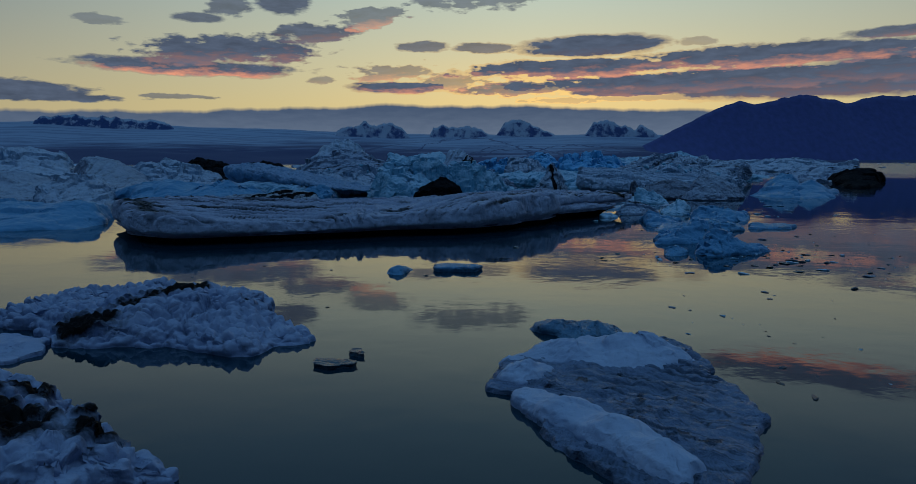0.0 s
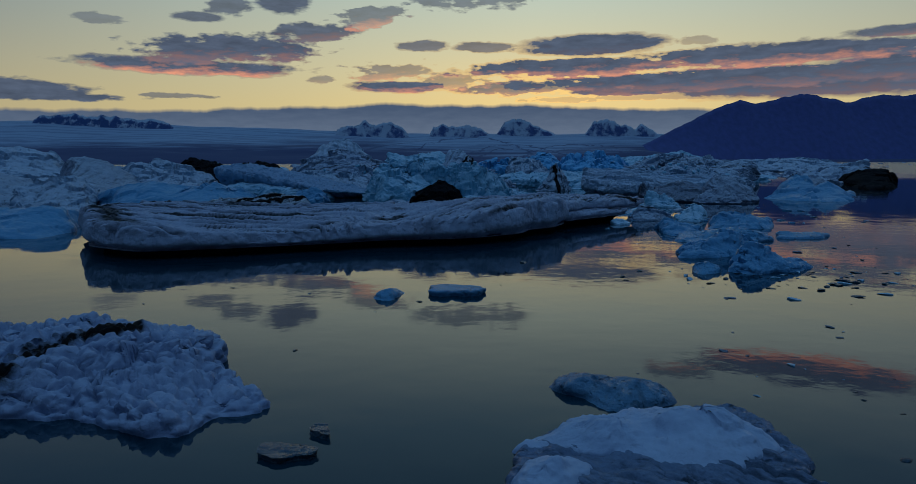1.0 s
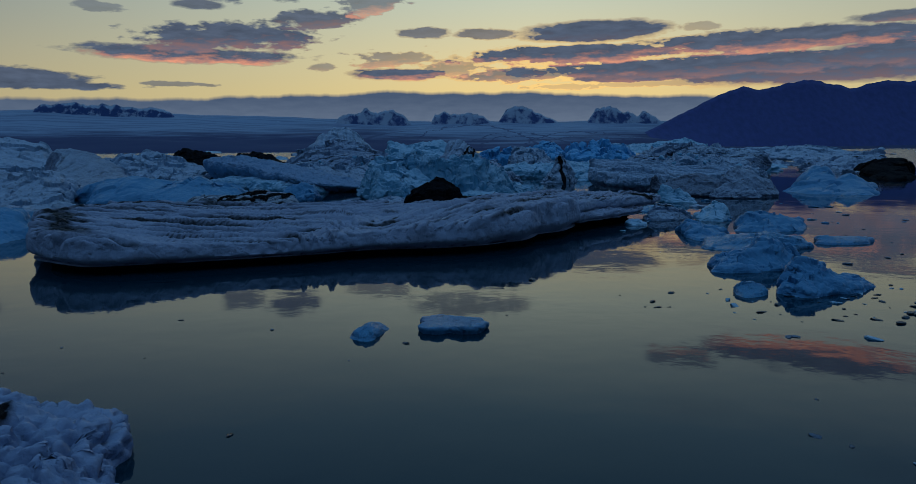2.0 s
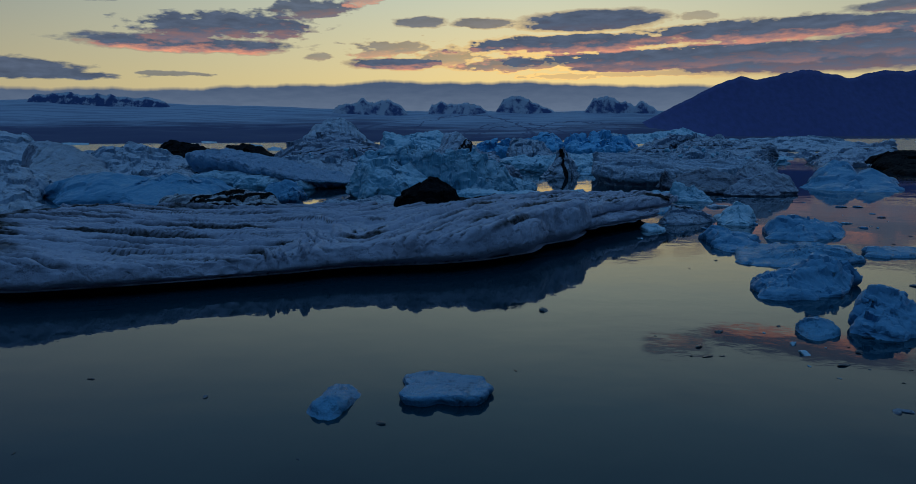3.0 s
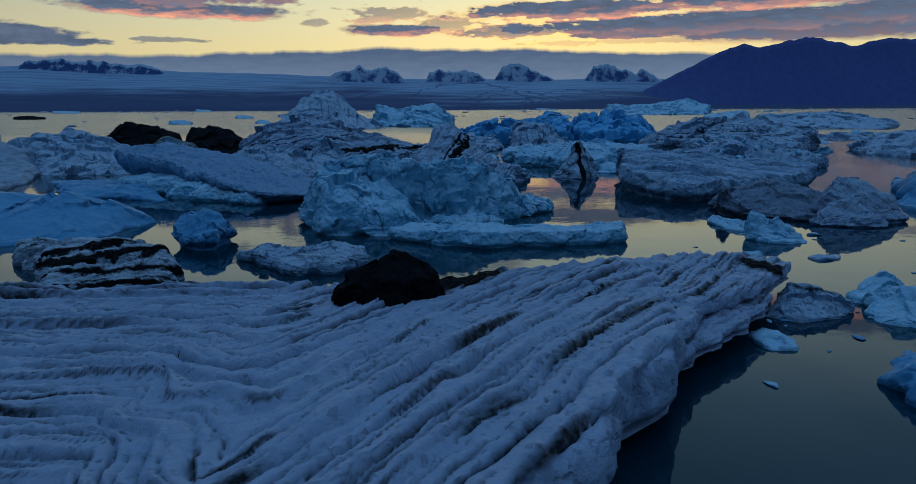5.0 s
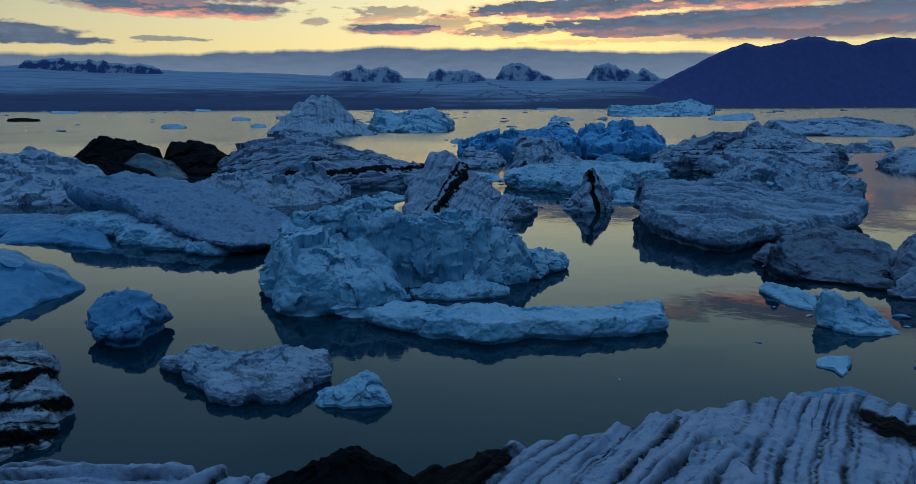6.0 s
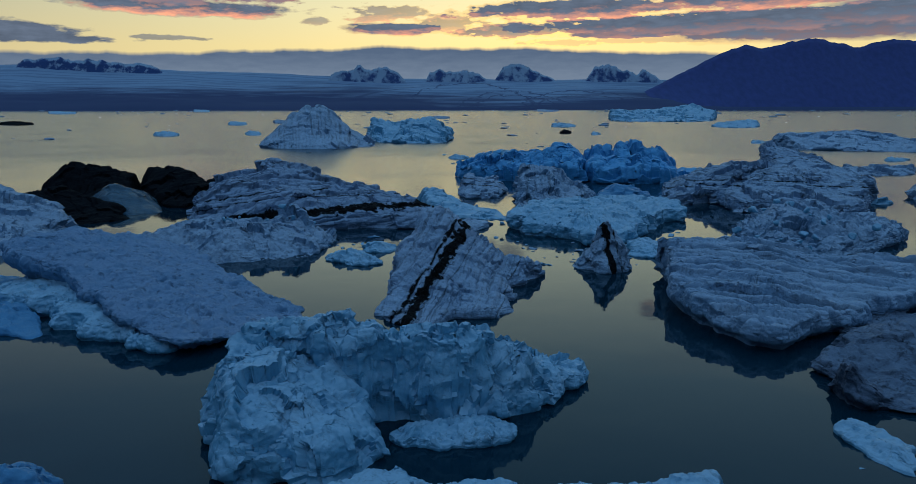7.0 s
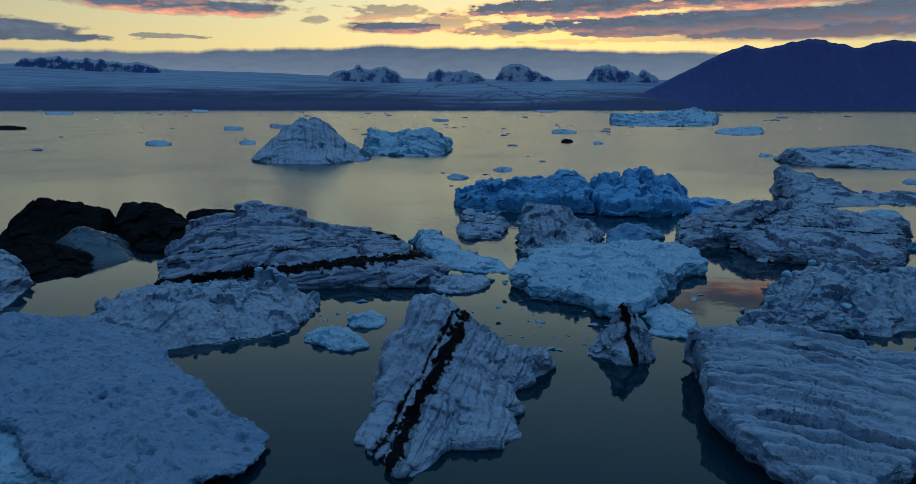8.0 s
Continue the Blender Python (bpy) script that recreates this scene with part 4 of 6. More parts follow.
berg("iceberg", (-67.8, 107.4), [(3.0, -16.7), (16.1, -22.2), (12.7, -10.1), (-8.0, 23.9), (-23.9, 25.0)],
     [(0.2, 2.6, 4.03), (-4.6, 2.9, 3.32), (3.8, 2.4, 2.42)],
     "ash", "grey striped iceberg with a rounded back", wall=1.5, res=0.22, rugged=0.5, rugged_size=2, chunky=0.3, flute=0.25, facet=0.25, crisp=60, seed=12)
berg("iceberg", (-52.2, 97.1), [(-0.3, -8.2), (14.0, -25.2), (14.7, -18.9), (-4.5, 18.4), (-23.6, 34.2)],
     [(-1.0, -4.2, 2.80), (3.6, -4.4, 2.94), (6.3, -4.6, 1.73)],
     "snow", "weathered white iceberg floating in dark still water", wall=1.5, res=0.22, rugged=0.5, rugged_size=2, chunky=0.75, flute=0.25, seed=13)
berg("iceberg", (-136.8, 218.9), [(28.6, -73.1), (51.2, -74.9), (35.4, -30.5), (-35.0, 85.5), (-80.1, 92.7)],
     [(-1.0, -14.6, 9.65), (9.7, -15.7, 8.94), (19.3, -16.8, 7.42), (25.6, -17.5, 3.62)],
     "snow", "weathered white iceberg floating in dark still water", wall=3, res=0.3, rugged=0.7, rugged_size=3, chunky=0.75, flute=0.25, seed=14)
berg("iceberg", (-73.4, 149.5), [(-4.8, -3.9), (14.3, -33.4), (23.0, -34.3), (13.5, -8.2), (-15.9, 38.6), (-30.0, 40.9)],
     [(-0.9, -6.4, 7.21), (3.2, -6.9, 6.16), (8.6, -7.6, 4.20), (11.7, -8.0, 1.94)],
     "ash", "tall pale iceberg leaning, with grey vertical streaks", wall=1.2, res=0.22, rugged=0.4, rugged_size=2, groove=0.3, groove_size=1.4, lie=(1, 0, 0.5), chunky=0.1, facet=0.12, flute=0.5, crisp=80, flute_size=1.6, seed=15)
berg("iceberg", (-35.8, 96.4), [(-6.4, -6.0), (2.8, -10.8), (8.9, -9.9), (11.5, -3.3), (7.8, 4.6), (-5.7, 12.3), (-19.1, 12.9)],
     [(-1.3, -2.2, 2.87), (-5.4, -2.0, 2.52), (5.6, -3.1, 2.82), (1.7, -3.0, 1.35), (9.2, -2.5, 1.41)],
     "blue", "saddle-backed bright blue iceberg", wall=1.3, res=0.16, rugged=0.25, rugged_size=2, facet=0.4, hollow=1.0, chunky=0.45, jag=0.12, flute=0.05, crisp=70, seed=16)
berg("iceberg", (-16.3, 85.3), [(-2.1, -1.0), (0.6, -2.7), (1.6, -2.2), (1.6, -0.0), (1.8, 2.3), (-1.0, 2.8), (-2.4, 0.7)],
     [(-1.9, 0.7, 1.97), (-0.2, 0.6, 2.46), (0.8, 0.6, 2.06), (1.7, 2.0, 0.52), (-0.6, -0.8, 0.71)],
     "blue", "small blue anvil-shaped iceberg", wall=0.5, notch=0.9, res=0.09, rugged=0.25, rugged_size=0.9, facet=0.4, edge=0.8, hollow=1.0, chunky=0.45, undercut=0.7, jag=0.12, flute=0.05, crisp=70, seed=17)
berg("iceberg", (-17.5, 75.5), [(-1.7, -4.1), (0.9, -5.9), (2.4, -5.2), (3.7, -3.7), (4.8, -2.9), (4.0, -0.8), (1.3, 3.1), (-0.7, 6.0), (-5.2, 6.8), (-9.7, 6.3)],
     [(-3.1, 0.6, 1.60), (-1.0, 0.6, 1.86), (1.5, 0.5, 1.73), (3.4, -0.8, 1.03), (4.2, -2.6, 0.24), (2.2, -4.6, 0.68)],
     "layer", "dark-layered iceberg with tilted dirt strata", wall=0.8, res=0.1, rugged=0.2, rugged_size=1, groove=0.22, groove_size=0.5, lie=(-0.3, 0.6, 1), edge=0.7, seed=18)
berg("iceberg", (-8.5, 79.2), [(-4.2, 1.3), (-1.8, -0.8), (-0.1, -3.0), (2.8, -3.0), (4.2, -0.5), (3.6, 1.6), (-0.6, 1.7), (-3.5, 2.4)],
     [(-2.4, 1.7, 0.92), (-3.5, 1.5, 0.55), (2.4, 0.3, 1.27), (0.3, -0.5, 0.64), (3.6, 0.7, 0.78)],
     "snow", "flat layered white ice floe", wall=0.3, res=0.07, rugged=0.2, rugged_size=0.7, groove=0.08, groove_size=0.35, edge=0.7, hollow=1.0, facet=0.35, lump=0, crisp=48, seed=19)
berg("ice_floe", (-3.2, 76.5), [(-1.5, -0.4), (-0.1, -1.0), (2.0, -0.5), (0.6, 1.4), (-1.2, 0.7)],
     [(0.7, 0.4, 1.23), (-0.0, 0.1, 0.82), (-1.0, -0.2, 0.51)],
     "clean", "small pointed pale ice floe", wall=0.4, res=0.06, rugged=0.2, rugged_size=0.6, facet=0.35, crisp=48, seed=20)
berg("ice_block", (-1.6, 64.8), [(-2.4, 0.2), (-1.4, -1.2), (0.6, -1.5), (1.9, -0.6), (1.8, 1.2), (-0.4, 2.0)],
     [(-0.7, 0.2, 1.75), (0.0, 0.4, 2.25), (0.5, 0.3, 2.10), (1.5, -0.1, 1.45), (1.6, 0.6, 1.35), (-1.9, 0.1, 0.80), (0.3, -1.1, 1.30), (-1.2, -0.8, 0.80)],
     "black", "dark dirt-covered ice block standing on the flat iceberg", base=1.45, wall=0.35, notch=0.4, res=0.08, rugged=0.14, rugged_size=0.9, edge=0.75, category='ice block', group='', chunky=0.3, facet=0.6, hollow=1.0, seed=21)
berg("iceberg", (-64.8, 159.6), [(-6.6, -7.6), (7.9, -20.1), (19.1, -20.7), (8.2, 6.0), (-9.4, 25.9), (-18.9, 16.6)],
     [(-6.6, -0.7, 4.88), (1.4, -1.2, 5.57), (7.5, -1.6, 3.64)],
     "snow", "weathered white iceberg floating in dark still water", wall=2, res=0.26, rugged=0.7, rugged_size=2.5, lump=0.15, lump_size=1, chunky=0.75, flute=0.25, seed=22)
berg("iceberg", (-1.7, 95.5), [(-9.6, -1.8), (-8.8, -4.6), (-7.0, -7.0), (-4.6, -7.0), (-2.1, -7.5), (0.2, -4.4), (-0.6, -1.6), (-1.6, 0.4), (-6.0, 2.6), (-9.2, 2.8), (-10.2, 0.6)],
     [(-9.2, -1.2, 3.30), (-8.2, -3.6, 3.20), (-6.9, -4.8, 3.30), (-5.0, -3.9, 3.50), (-3.6, -3.4, 2.70), (-4.8, -6.0, 2.30), (-2.6, -6.0, 1.70), (-1.0, -4.4, 1.10), (-1.2, -2.2, 1.50), (-6.2, -1.2, 4.20), (-8.8, 1.4, 4.30), (-3.4, -0.8, 3.60)],
     "clean", "large jagged pale-blue iceberg with a fluted wall", wall=1.3, steep=1.5, notch=0.35, res=0.1, rugged=0.5, rugged_size=1.9, edge=0.8, jag=0.06, ragged=0.5, hollow=1.0, chunky=0.9, facet=0.35, flute=0.2, flute_size=0.9, pock=0.35, pock_size=1.5, dust_shade=0.25, crisp=42, seed=23)
berg("ice_wall", (-1.7, 95.5), [(-8.8, 1.2), (-6.2, -0.4), (-3.0, -0.9), (-0.2, -0.2), (1.2, -0.8), (3.2, -1.0), (5.0, 0.0), (5.6, 2.6), (3.0, 3.6), (-1.6, 2.6), (-5.0, 3.0), (-8.2, 4.0)],
     [(-8.2, 2.2, 4.70), (-6.4, 1.2, 4.90), (-4.8, 0.9, 5.10), (-3.2, 0.6, 5.60), (-2.2, 0.5, 5.20), (-0.9, 0.6, 5.10), (0.0, 0.9, 4.10), (1.0, 0.6, 4.60), (2.4, 0.3, 4.60), (3.9, 0.8, 4.90), (5.0, 1.6, 4.30), (0.0, 2.2, 3.80), (3.6, 2.6, 4.20)],
     "clean", "high fluted back wall of the jagged iceberg", wall=0.55, steep=1.8, notch=0.2, res=0.09, rugged=0.4, rugged_size=1.2, edge=0.92, jag=0.1, ragged=0.6, hollow=1.0, chunky=0.8, facet=0.35, flute=0.3, flute_size=0.7, pock=0.3, pock_size=1.3, dust_shade=0.25, crisp=42, seed=123)
berg("ice_lobe", (-1.7, 95.5), [(4.2, 0.4), (5.8, -0.2), (8.0, 0.6), (9.0, 2.2), (11.0, 4.2), (11.2, 6.6), (8.6, 9.2), (6.2, 6.0), (4.6, 3.6)],
     [(5.0, 1.3, 4.30), (6.4, 2.4, 3.90), (7.4, 1.8, 2.30), (8.4, 3.4, 1.90), (9.4, 5.0, 1.30), (10.4, 6.2, 0.80), (7.4, 5.0, 1.80), (8.4, 8.0, 0.60)],
     "clean", "low jagged lobe of the jagged iceberg", wall=0.6, notch=0.3, res=0.1, rugged=0.4, rugged_size=1.0, edge=0.4, jag=0.15, ragged=0.8, hollow=1.0, chunky=0.9, facet=0.4, flute=0.2, crisp=42, seed=124)
berg("iceberg", (4.2, 86.2), [(-8.1, 1.3), (-6.4, -0.4), (-4.4, -1.8), (-1.5, -3.0), (1.2, -2.0), (6.2, -1.9), (8.3, -0.5), (8.7, 2.0), (5.1, 1.3), (0.7, 1.1), (-4.0, 1.4), (-5.5, 2.7)],
     [(-5.2, 1.9, 1.09), (-2.2, -0.6, 1.31), (3.3, -0.5, 1.03), (7.4, -0.0, 0.98), (-3.6, -0.6, 1.17), (-6.4, 0.1, 0.60)],
     "clean", "long low pale-blue ice shelf with a wavy edge", wall=0.4, notch=0.25, res=0.08, rugged=0.32, rugged_size=1.2, facet=0.3, edge=0.9, hollow=1.0, chunky=0.4, ragged=0.4, flute=0.2, crisp=48, pock=0.2, pock_size=0.9, dust_shade=0.2, seed=24)
berg("ice_floe", (1.6, 93.2), [(-3.1, -1.0), (0.1, -1.3), (3.0, -0.6), (2.9, 1.6), (-3.0, 1.2)],
     [(-2.2, -0.4, 0.77), (0.5, -0.2, 0.74), (2.1, -0.2, 0.81)],
     "clean", "row of broken pale ice blocks", wall=0.25, res=0.08, rugged=0.35, rugged_size=0.5, facet=0.35, crisp=48, seed=25)
berg("iceberg", (3.0, 121.5), [(-7.9, -5.7), (-6.5, -9.1), (-4.1, -11.5), (-1.6, -8.2), (1.5, -7.1), (4.2, -2.4), (3.5, 1.3), (7.7, 7.0), (6.6, 9.6), (5.0, 9.5), (-2.0, 10.5), (-7.0, 6.5)],
     [(-4.3, 4.5, 7.30), (-2.0, 5.5, 7.13), (-5.2, 0.5, 4.61), (-7.0, -2.5, 1.41), (-2.1, -2.5, 3.21), (0.4, 2.5, 3.68), (-0.4, -4.5, 1.40), (2.4, 0.5, 2.02), (6.0, 4.5, 2.22), (3.0, -3.5, 0.95)],
     "stripe", "tall pointed iceberg with black dirt stripes", wall=0.8, res=0.11, rugged=0.5, rugged_size=1.6, groove=0.3, groove_size=1.0, lie=(0.86, -0.12, -0.5), edge=0.25, jag=0.04, facet=0.4, chunky=0.3, flute=0.3, crisp=45, seed=26)
berg("iceberg", (16.9, 132.9), [(-3.4, -1.1), (-1.4, -2.6), (-0.4, -4.2), (2.5, -2.9), (3.7, 3.3), (1.5, 6.6), (-2.6, 0.5)],
     [(0.4, -0.8, 5.53), (-0.4, -1.2, 3.48), (1.5, -1.6, 2.76), (2.3, -1.9, 0.66), (-2.4, -0.9, 0.56)],
     "spike", "small spiked iceberg with a dark vertical band", wall=0.7, res=0.1, rugged=0.2, rugged_size=1, lie=(1, 0.2, 0.1), jag=0.05, edge=0.2, seed=27)
berg("ice_floe", (23.9, 141.3), [(-1.9, 1.6), (-2.7, -3.6), (-1.2, -5.3), (1.3, -5.8), (3.0, 0.6), (1.8, 6.8), (-0.6, 5.4)],
     [(-0.7, 0.6, 1.40), (1.1, -3.3, 0.91)],
     "clean", "flat pale-blue ice floe", wall=0.3, res=0.12, rugged=0.35, rugged_size=0.8, facet=0.35, crisp=48, seed=28)
berg("iceberg", (27.8, 118.1), [(-5.4, 11.6), (-8.2, 0.1), (-7.8, -5.8), (-6.7, -10.5), (-4.5, -12.7), (0.8, -10.0), (5.5, -7.1), (12.2, -2.1), (16.2, 5.5), (5.2, 9.9), (-0.8, 11.9), (-6.8, 8.9)],
     [(-7.8, 2.4, 3.10), (-8.3, -3.1, 2.40), (0.2, 5.9, 3.40), (-6.6, -5.4, 2.10), (-1.8, -7.6, 1.70), (6.2, -2.1, 1.90), (4.2, 5.9, 2.80), (-2.8, -1.1, 2.90)],
     "rippled", "broad domed white iceberg with rippled ridges", wall=0.6, notch=1.2, res=0.12, rugged=0.5, rugged_size=1.6, groove=0.9, groove_size=1.5, lie=(0.35, 1, 0.2), edge=1, jag=0.06, facet=0.1, ragged=0.5, hollow=1.0, chunky=0.15, undercut=0.6, pock=0.3, pock_size=0.8, flute=0.2, dust_shade=0.35, crisp=70, seed=29)
berg("iceberg", (44.7, 145.8), [(-16.3, -11.6), (-12.0, -6.3), (-6.3, -6.9), (-1.5, -8.7), (2.8, -8.2), (14.6, 2.8), (19.3, 13.8), (12.0, 17.0), (-1.4, 10.2), (-11.4, -1.8)],
     [(-12.0, -5.9, 1.86), (-7.4, -0.7, 3.63), (-1.9, 2.8, 4.12), (3.4, 2.8, 4.46), (7.4, 0.4, 2.68), (-5.5, -4.9, 1.57)],
     "snow", "crumbling white iceberg with loose blocks", wall=1.6, res=0.16, rugged=0.6, rugged_size=1.5, lump=0.25, lump_size=0.8, chunky=0.75, flute=0.25, seed=30)
berg("iceberg", (54.9, 185.2), [(-16.4, 1.8), (-15.4, -5.6), (-8.0, -3.2), (-8.8, -14.1), (-1.8, -17.1), (7.1, -21.4), (23.0, 5.6), (23.5, 15.8), (6.4, 24.8), (-9.1, 13.2)],
     [(-14.0, 1.8, 1.20), (-10.4, 2.8, 4.01), (-4.3, 0.2, 6.65), (3.2, -2.2, 5.94), (8.6, -4.6, 4.99), (11.2, -11.3, 4.00), (-6.1, -6.9, 3.24)],
     "band", "blocky iceberg with dark crack lines", wall=0.7, notch=0.3, res=0.2, rugged=0.5, rugged_size=2, groove=0.2, groove_size=1.2, edge=0.5, hollow=1.0, chunky=0.75, flute=0.25, seed=31)
berg("iceberg", (17.3, 227.8), [(-15.0, 0.5), (-9.5, -8.4), (-0.8, -9.2), (6.8, -8.3), (12.8, -10.8), (16.7, 7.4), (1.7, 17.2), (-12.9, 11.6)],
     [(-13.7, 1.5, 3.20), (-9.1, 1.5, 5.32), (-3.8, 1.5, 5.85), (0.8, 1.5, 4.53), (7.3, 1.5, 7.43), (11.3, 1.5, 7.43), (14.4, 1.5, 4.00)],
     "vivid", "vivid blue castellated iceberg", wall=0.7, res=0.22, rugged=0.5, rugged_size=3, facet=0.3, edge=0.6, jag=0.3, chunky=0.8, lump=0.0, lump_size=2.0, flute=1.0, flute_size=2.2, seed=32)
berg("iceberg", (41.1, 227.1), [(-9.9, -7.6), (-6.0, -14.1), (7.6, -12.5), (13.7, 8.2), (1.2, 17.9), (-6.5, 8.1)],
     [(-7.4, -1.5, 7.39), (-4.7, -1.5, 4.94), (-1.2, 0.3, 7.87), (6.0, 0.3, 7.22), (9.4, 0.3, 5.52), (10.4, -1.5, 2.09)],
     "vivid", "vivid blue castellated iceberg", wall=0.6, res=0.22, rugged=0.5, rugged_size=3, facet=0.3, edge=0.6, jag=0.3, chunky=0.8, lump=0.0, lump_size=2.0, flute=1.0, flute_size=2.2, seed=33)
berg("iceberg", (56.1, 222.2), [(-5.8, -1.9), (-4.0, -8.4), (2.9, -6.0), (7.6, 7.1), (-0.8, 9.1)],
     [(-2.1, 1.6, 2.71), (3.1, 1.6, 2.32)],
     "vivid", "low blue ice ridge beside the vivid blue iceberg", wall=0.7, res=0.25, rugged=0.2, rugged_size=1.5, facet=0.3, chunky=1.0, jag=0.12, flute=0.05, seed=34)
berg("iceberg", (19.9, 184.7), [(-7.6, -7.3), (-6.0, -11.2), (1.3, -9.5), (4.6, -0.3), (7.3, 2.3), (6.2, 18.2), (-5.9, 7.7)],
     [(-5.6, 0.7, 6.84), (-3.6, 2.3, 5.94), (-0.1, 3.3, 5.20), (3.8, 3.3, 2.61)],
     "snow", "steep white iceberg with tilted ridges", wall=1.2, res=0.2, rugged=0.5, rugged_size=2, groove=0.3, groove_size=1.1, lie=(1, 0.3, -0.6), chunky=0.75, flute=0.25, seed=35)
berg("ice_floe", (32.4, 189.0), [(-5.7, -4.6), (-2.2, -6.0), (5.0, 0.1), (5.9, 5.8), (-2.8, 4.6)],
     [(-1.7, 0.1, 3.24), (-3.1, -1.0, 1.51), (2.7, 2.3, 1.86)],
     "blue", "small blue peaked ice floe", wall=0.8, res=0.2, rugged=0.25, rugged_size=1.2, facet=0.4, chunky=0.45, jag=0.12, flute=0.05, crisp=70, seed=36)
berg("iceberg", (6.8, 197.3), [(-5.2, -0.7), (-3.2, -9.3), (2.4, -7.6), (5.1, 4.3), (0.7, 13.4)],
     [(-3.0, 1.1, 3.69), (2.4, 2.4, 2.74), (-0.3, 1.1, 2.17)],
     "band", "small iceberg speckled with dirt", wall=0.9, res=0.2, rugged=0.4, rugged_size=1.5, seed=37)
berg("iceberg", (21.7, 160.2), [(-12.2, 1.9), (-11.8, -9.6), (-5.3, -12.1), (-2.6, -17.7), (1.8, -13.3), (13.0, 3.6), (15.6, 15.0), (9.5, 19.4), (-7.8, 12.9)],
     [(-8.7, -0.6, 2.72), (-3.7, -2.2, 2.68), (-0.8, -9.1, 2.13), (5.3, 0.9, 2.76), (13.1, 7.9, 2.54), (4.8, -6.5, 2.19)],
     "clean", "flat pale iceberg with a fluted side", wall=0.5, notch=0.3, res=0.16, rugged=0.7, rugged_size=1.4, lump=0.12, lump_size=0.8, edge=0.6, hollow=1.0, chunky=0.75, flute=0.25, facet=0.35, crisp=48, seed=38)
berg("ice_floe", (2.0, 175.2), [(-8.1, 10.8), (-1.9, -7.9), (6.8, -12.1), (6.7, -7.5), (0.6, 2.2), (-4.2, 14.5)],
     [(-4.9, 7.8, 2.89), (-3.6, 5.4, 2.36), (0.5, -3.3, 1.75), (5.3, -9.7, 0.58)],
     "clean", "low tilted blue-white ice slab", wall=0.6, res=0.17, rugged=0.35, rugged_size=1.2, facet=0.5, seed=39)
berg("ice_floe", (2.1, 157.8), [(-3.8, -1.2), (-1.8, -5.4), (2.5, -4.1), (4.5, 1.8), (1.2, 5.0), (-2.7, 3.7)],
     [(-1.1, -1.2, 1.13), (2.6, -0.7, 0.99)],
     "snow", "flat weathered white ice floe", wall=0.3, res=0.15, rugged=0.25, rugged_size=1, seed=40)
berg("iceberg", (-19.1, 167.2), [(-17.3, -9.7), (-11.9, -11.5), (1.1, -11.2), (17.9, -10.3), (19.0, -1.7), (12.6, 10.2), (-0.8, 19.8), (-20.6, 14.8)],
     [(-15.5, 2.8, 5.72), (-11.5, 4.7, 6.34), (-6.6, 6.8, 8.12), (-3.2, 5.9, 6.50), (0.9, 3.9, 4.42), (6.8, 0.9, 3.12), (14.4, -2.7, 2.69), (18.5, -4.4, 1.21), (-16.3, -7.6, 0.94), (-3.6, -9.1, 3.43), (11.2, -9.2, 2.29)],
     "long", "long tilted iceberg with dark parallel dirt bands", wall=1.0, notch=0.3, res=0.2, rugged=0.5, rugged_size=2.2, groove=0.6, groove_size=1.6, lie=(-0.25, 0.5, 1), edge=0.4, hollow=1.0, facet=0.6, chunky=0.6, seed=41)
berg("ice_floe", (-13.2, 189.0), [(-4.8, -2.0), (-0.6, -4.1), (5.5, -1.0), (3.6, 3.4), (-3.6, 3.4)],
     [(-0.1, 0.1, 1.42)],
     "black", "small dark dirty ice floe", wall=0.6, res=0.2, rugged=0.3, rugged_size=1, facet=0.35, chunky=0.5, seed=42)
berg("iceberg", (-70.0, 197.9), [(-4.1, -10.9), (6.7, -20.5), (14.5, -15.9), (6.2, 7.1), (-7.2, 22.3), (-16.1, 18.2)],
     [(-0.3, -5.5, 7.21), (1.9, -4.3, 5.73), (5.4, -3.1, 5.58), (-4.3, -7.2, 3.07), (8.9, -4.3, 4.18)],
     "black", "tall jagged iceberg blackened with dirt", wall=1.5, res=0.22, rugged=0.4, rugged_size=2, lie=(1, 0, 0.3), groove=0.3, groove_size=1.2, facet=0.35, chunky=0.5, seed=43)
berg("iceberg", (-55.0, 178.4), [(-7.4, -1.0), (4.0, -9.2), (9.4, -7.3), (2.5, 6.0), (-8.5, 11.2)],
     [(-1.1, -0.1, 4.15), (3.2, -0.1, 2.77)],
     "glass", "smooth rounded dark clear iceberg", wall=2.2, res=0.2, rugged=0.12, rugged_size=2, chunky=0.1, seed=44)
berg("iceberg", (-51.0, 193.3), [(-7.8, -0.9), (3.0, -15.9), (12.7, -15.9), (7.2, 2.0), (-2.9, 15.2), (-12.1, 15.2)],
     [(-7.4, 1.5, 5.47), (-2.7, 0.3, 5.73), (3.5, -2.6, 4.90), (9.2, -6.3, 2.69)],
     "black", "tall jet-black dirt-covered iceberg", wall=1.8, res=0.22, rugged=0.35, rugged_size=2, facet=0.35, chunky=0.5, seed=45)
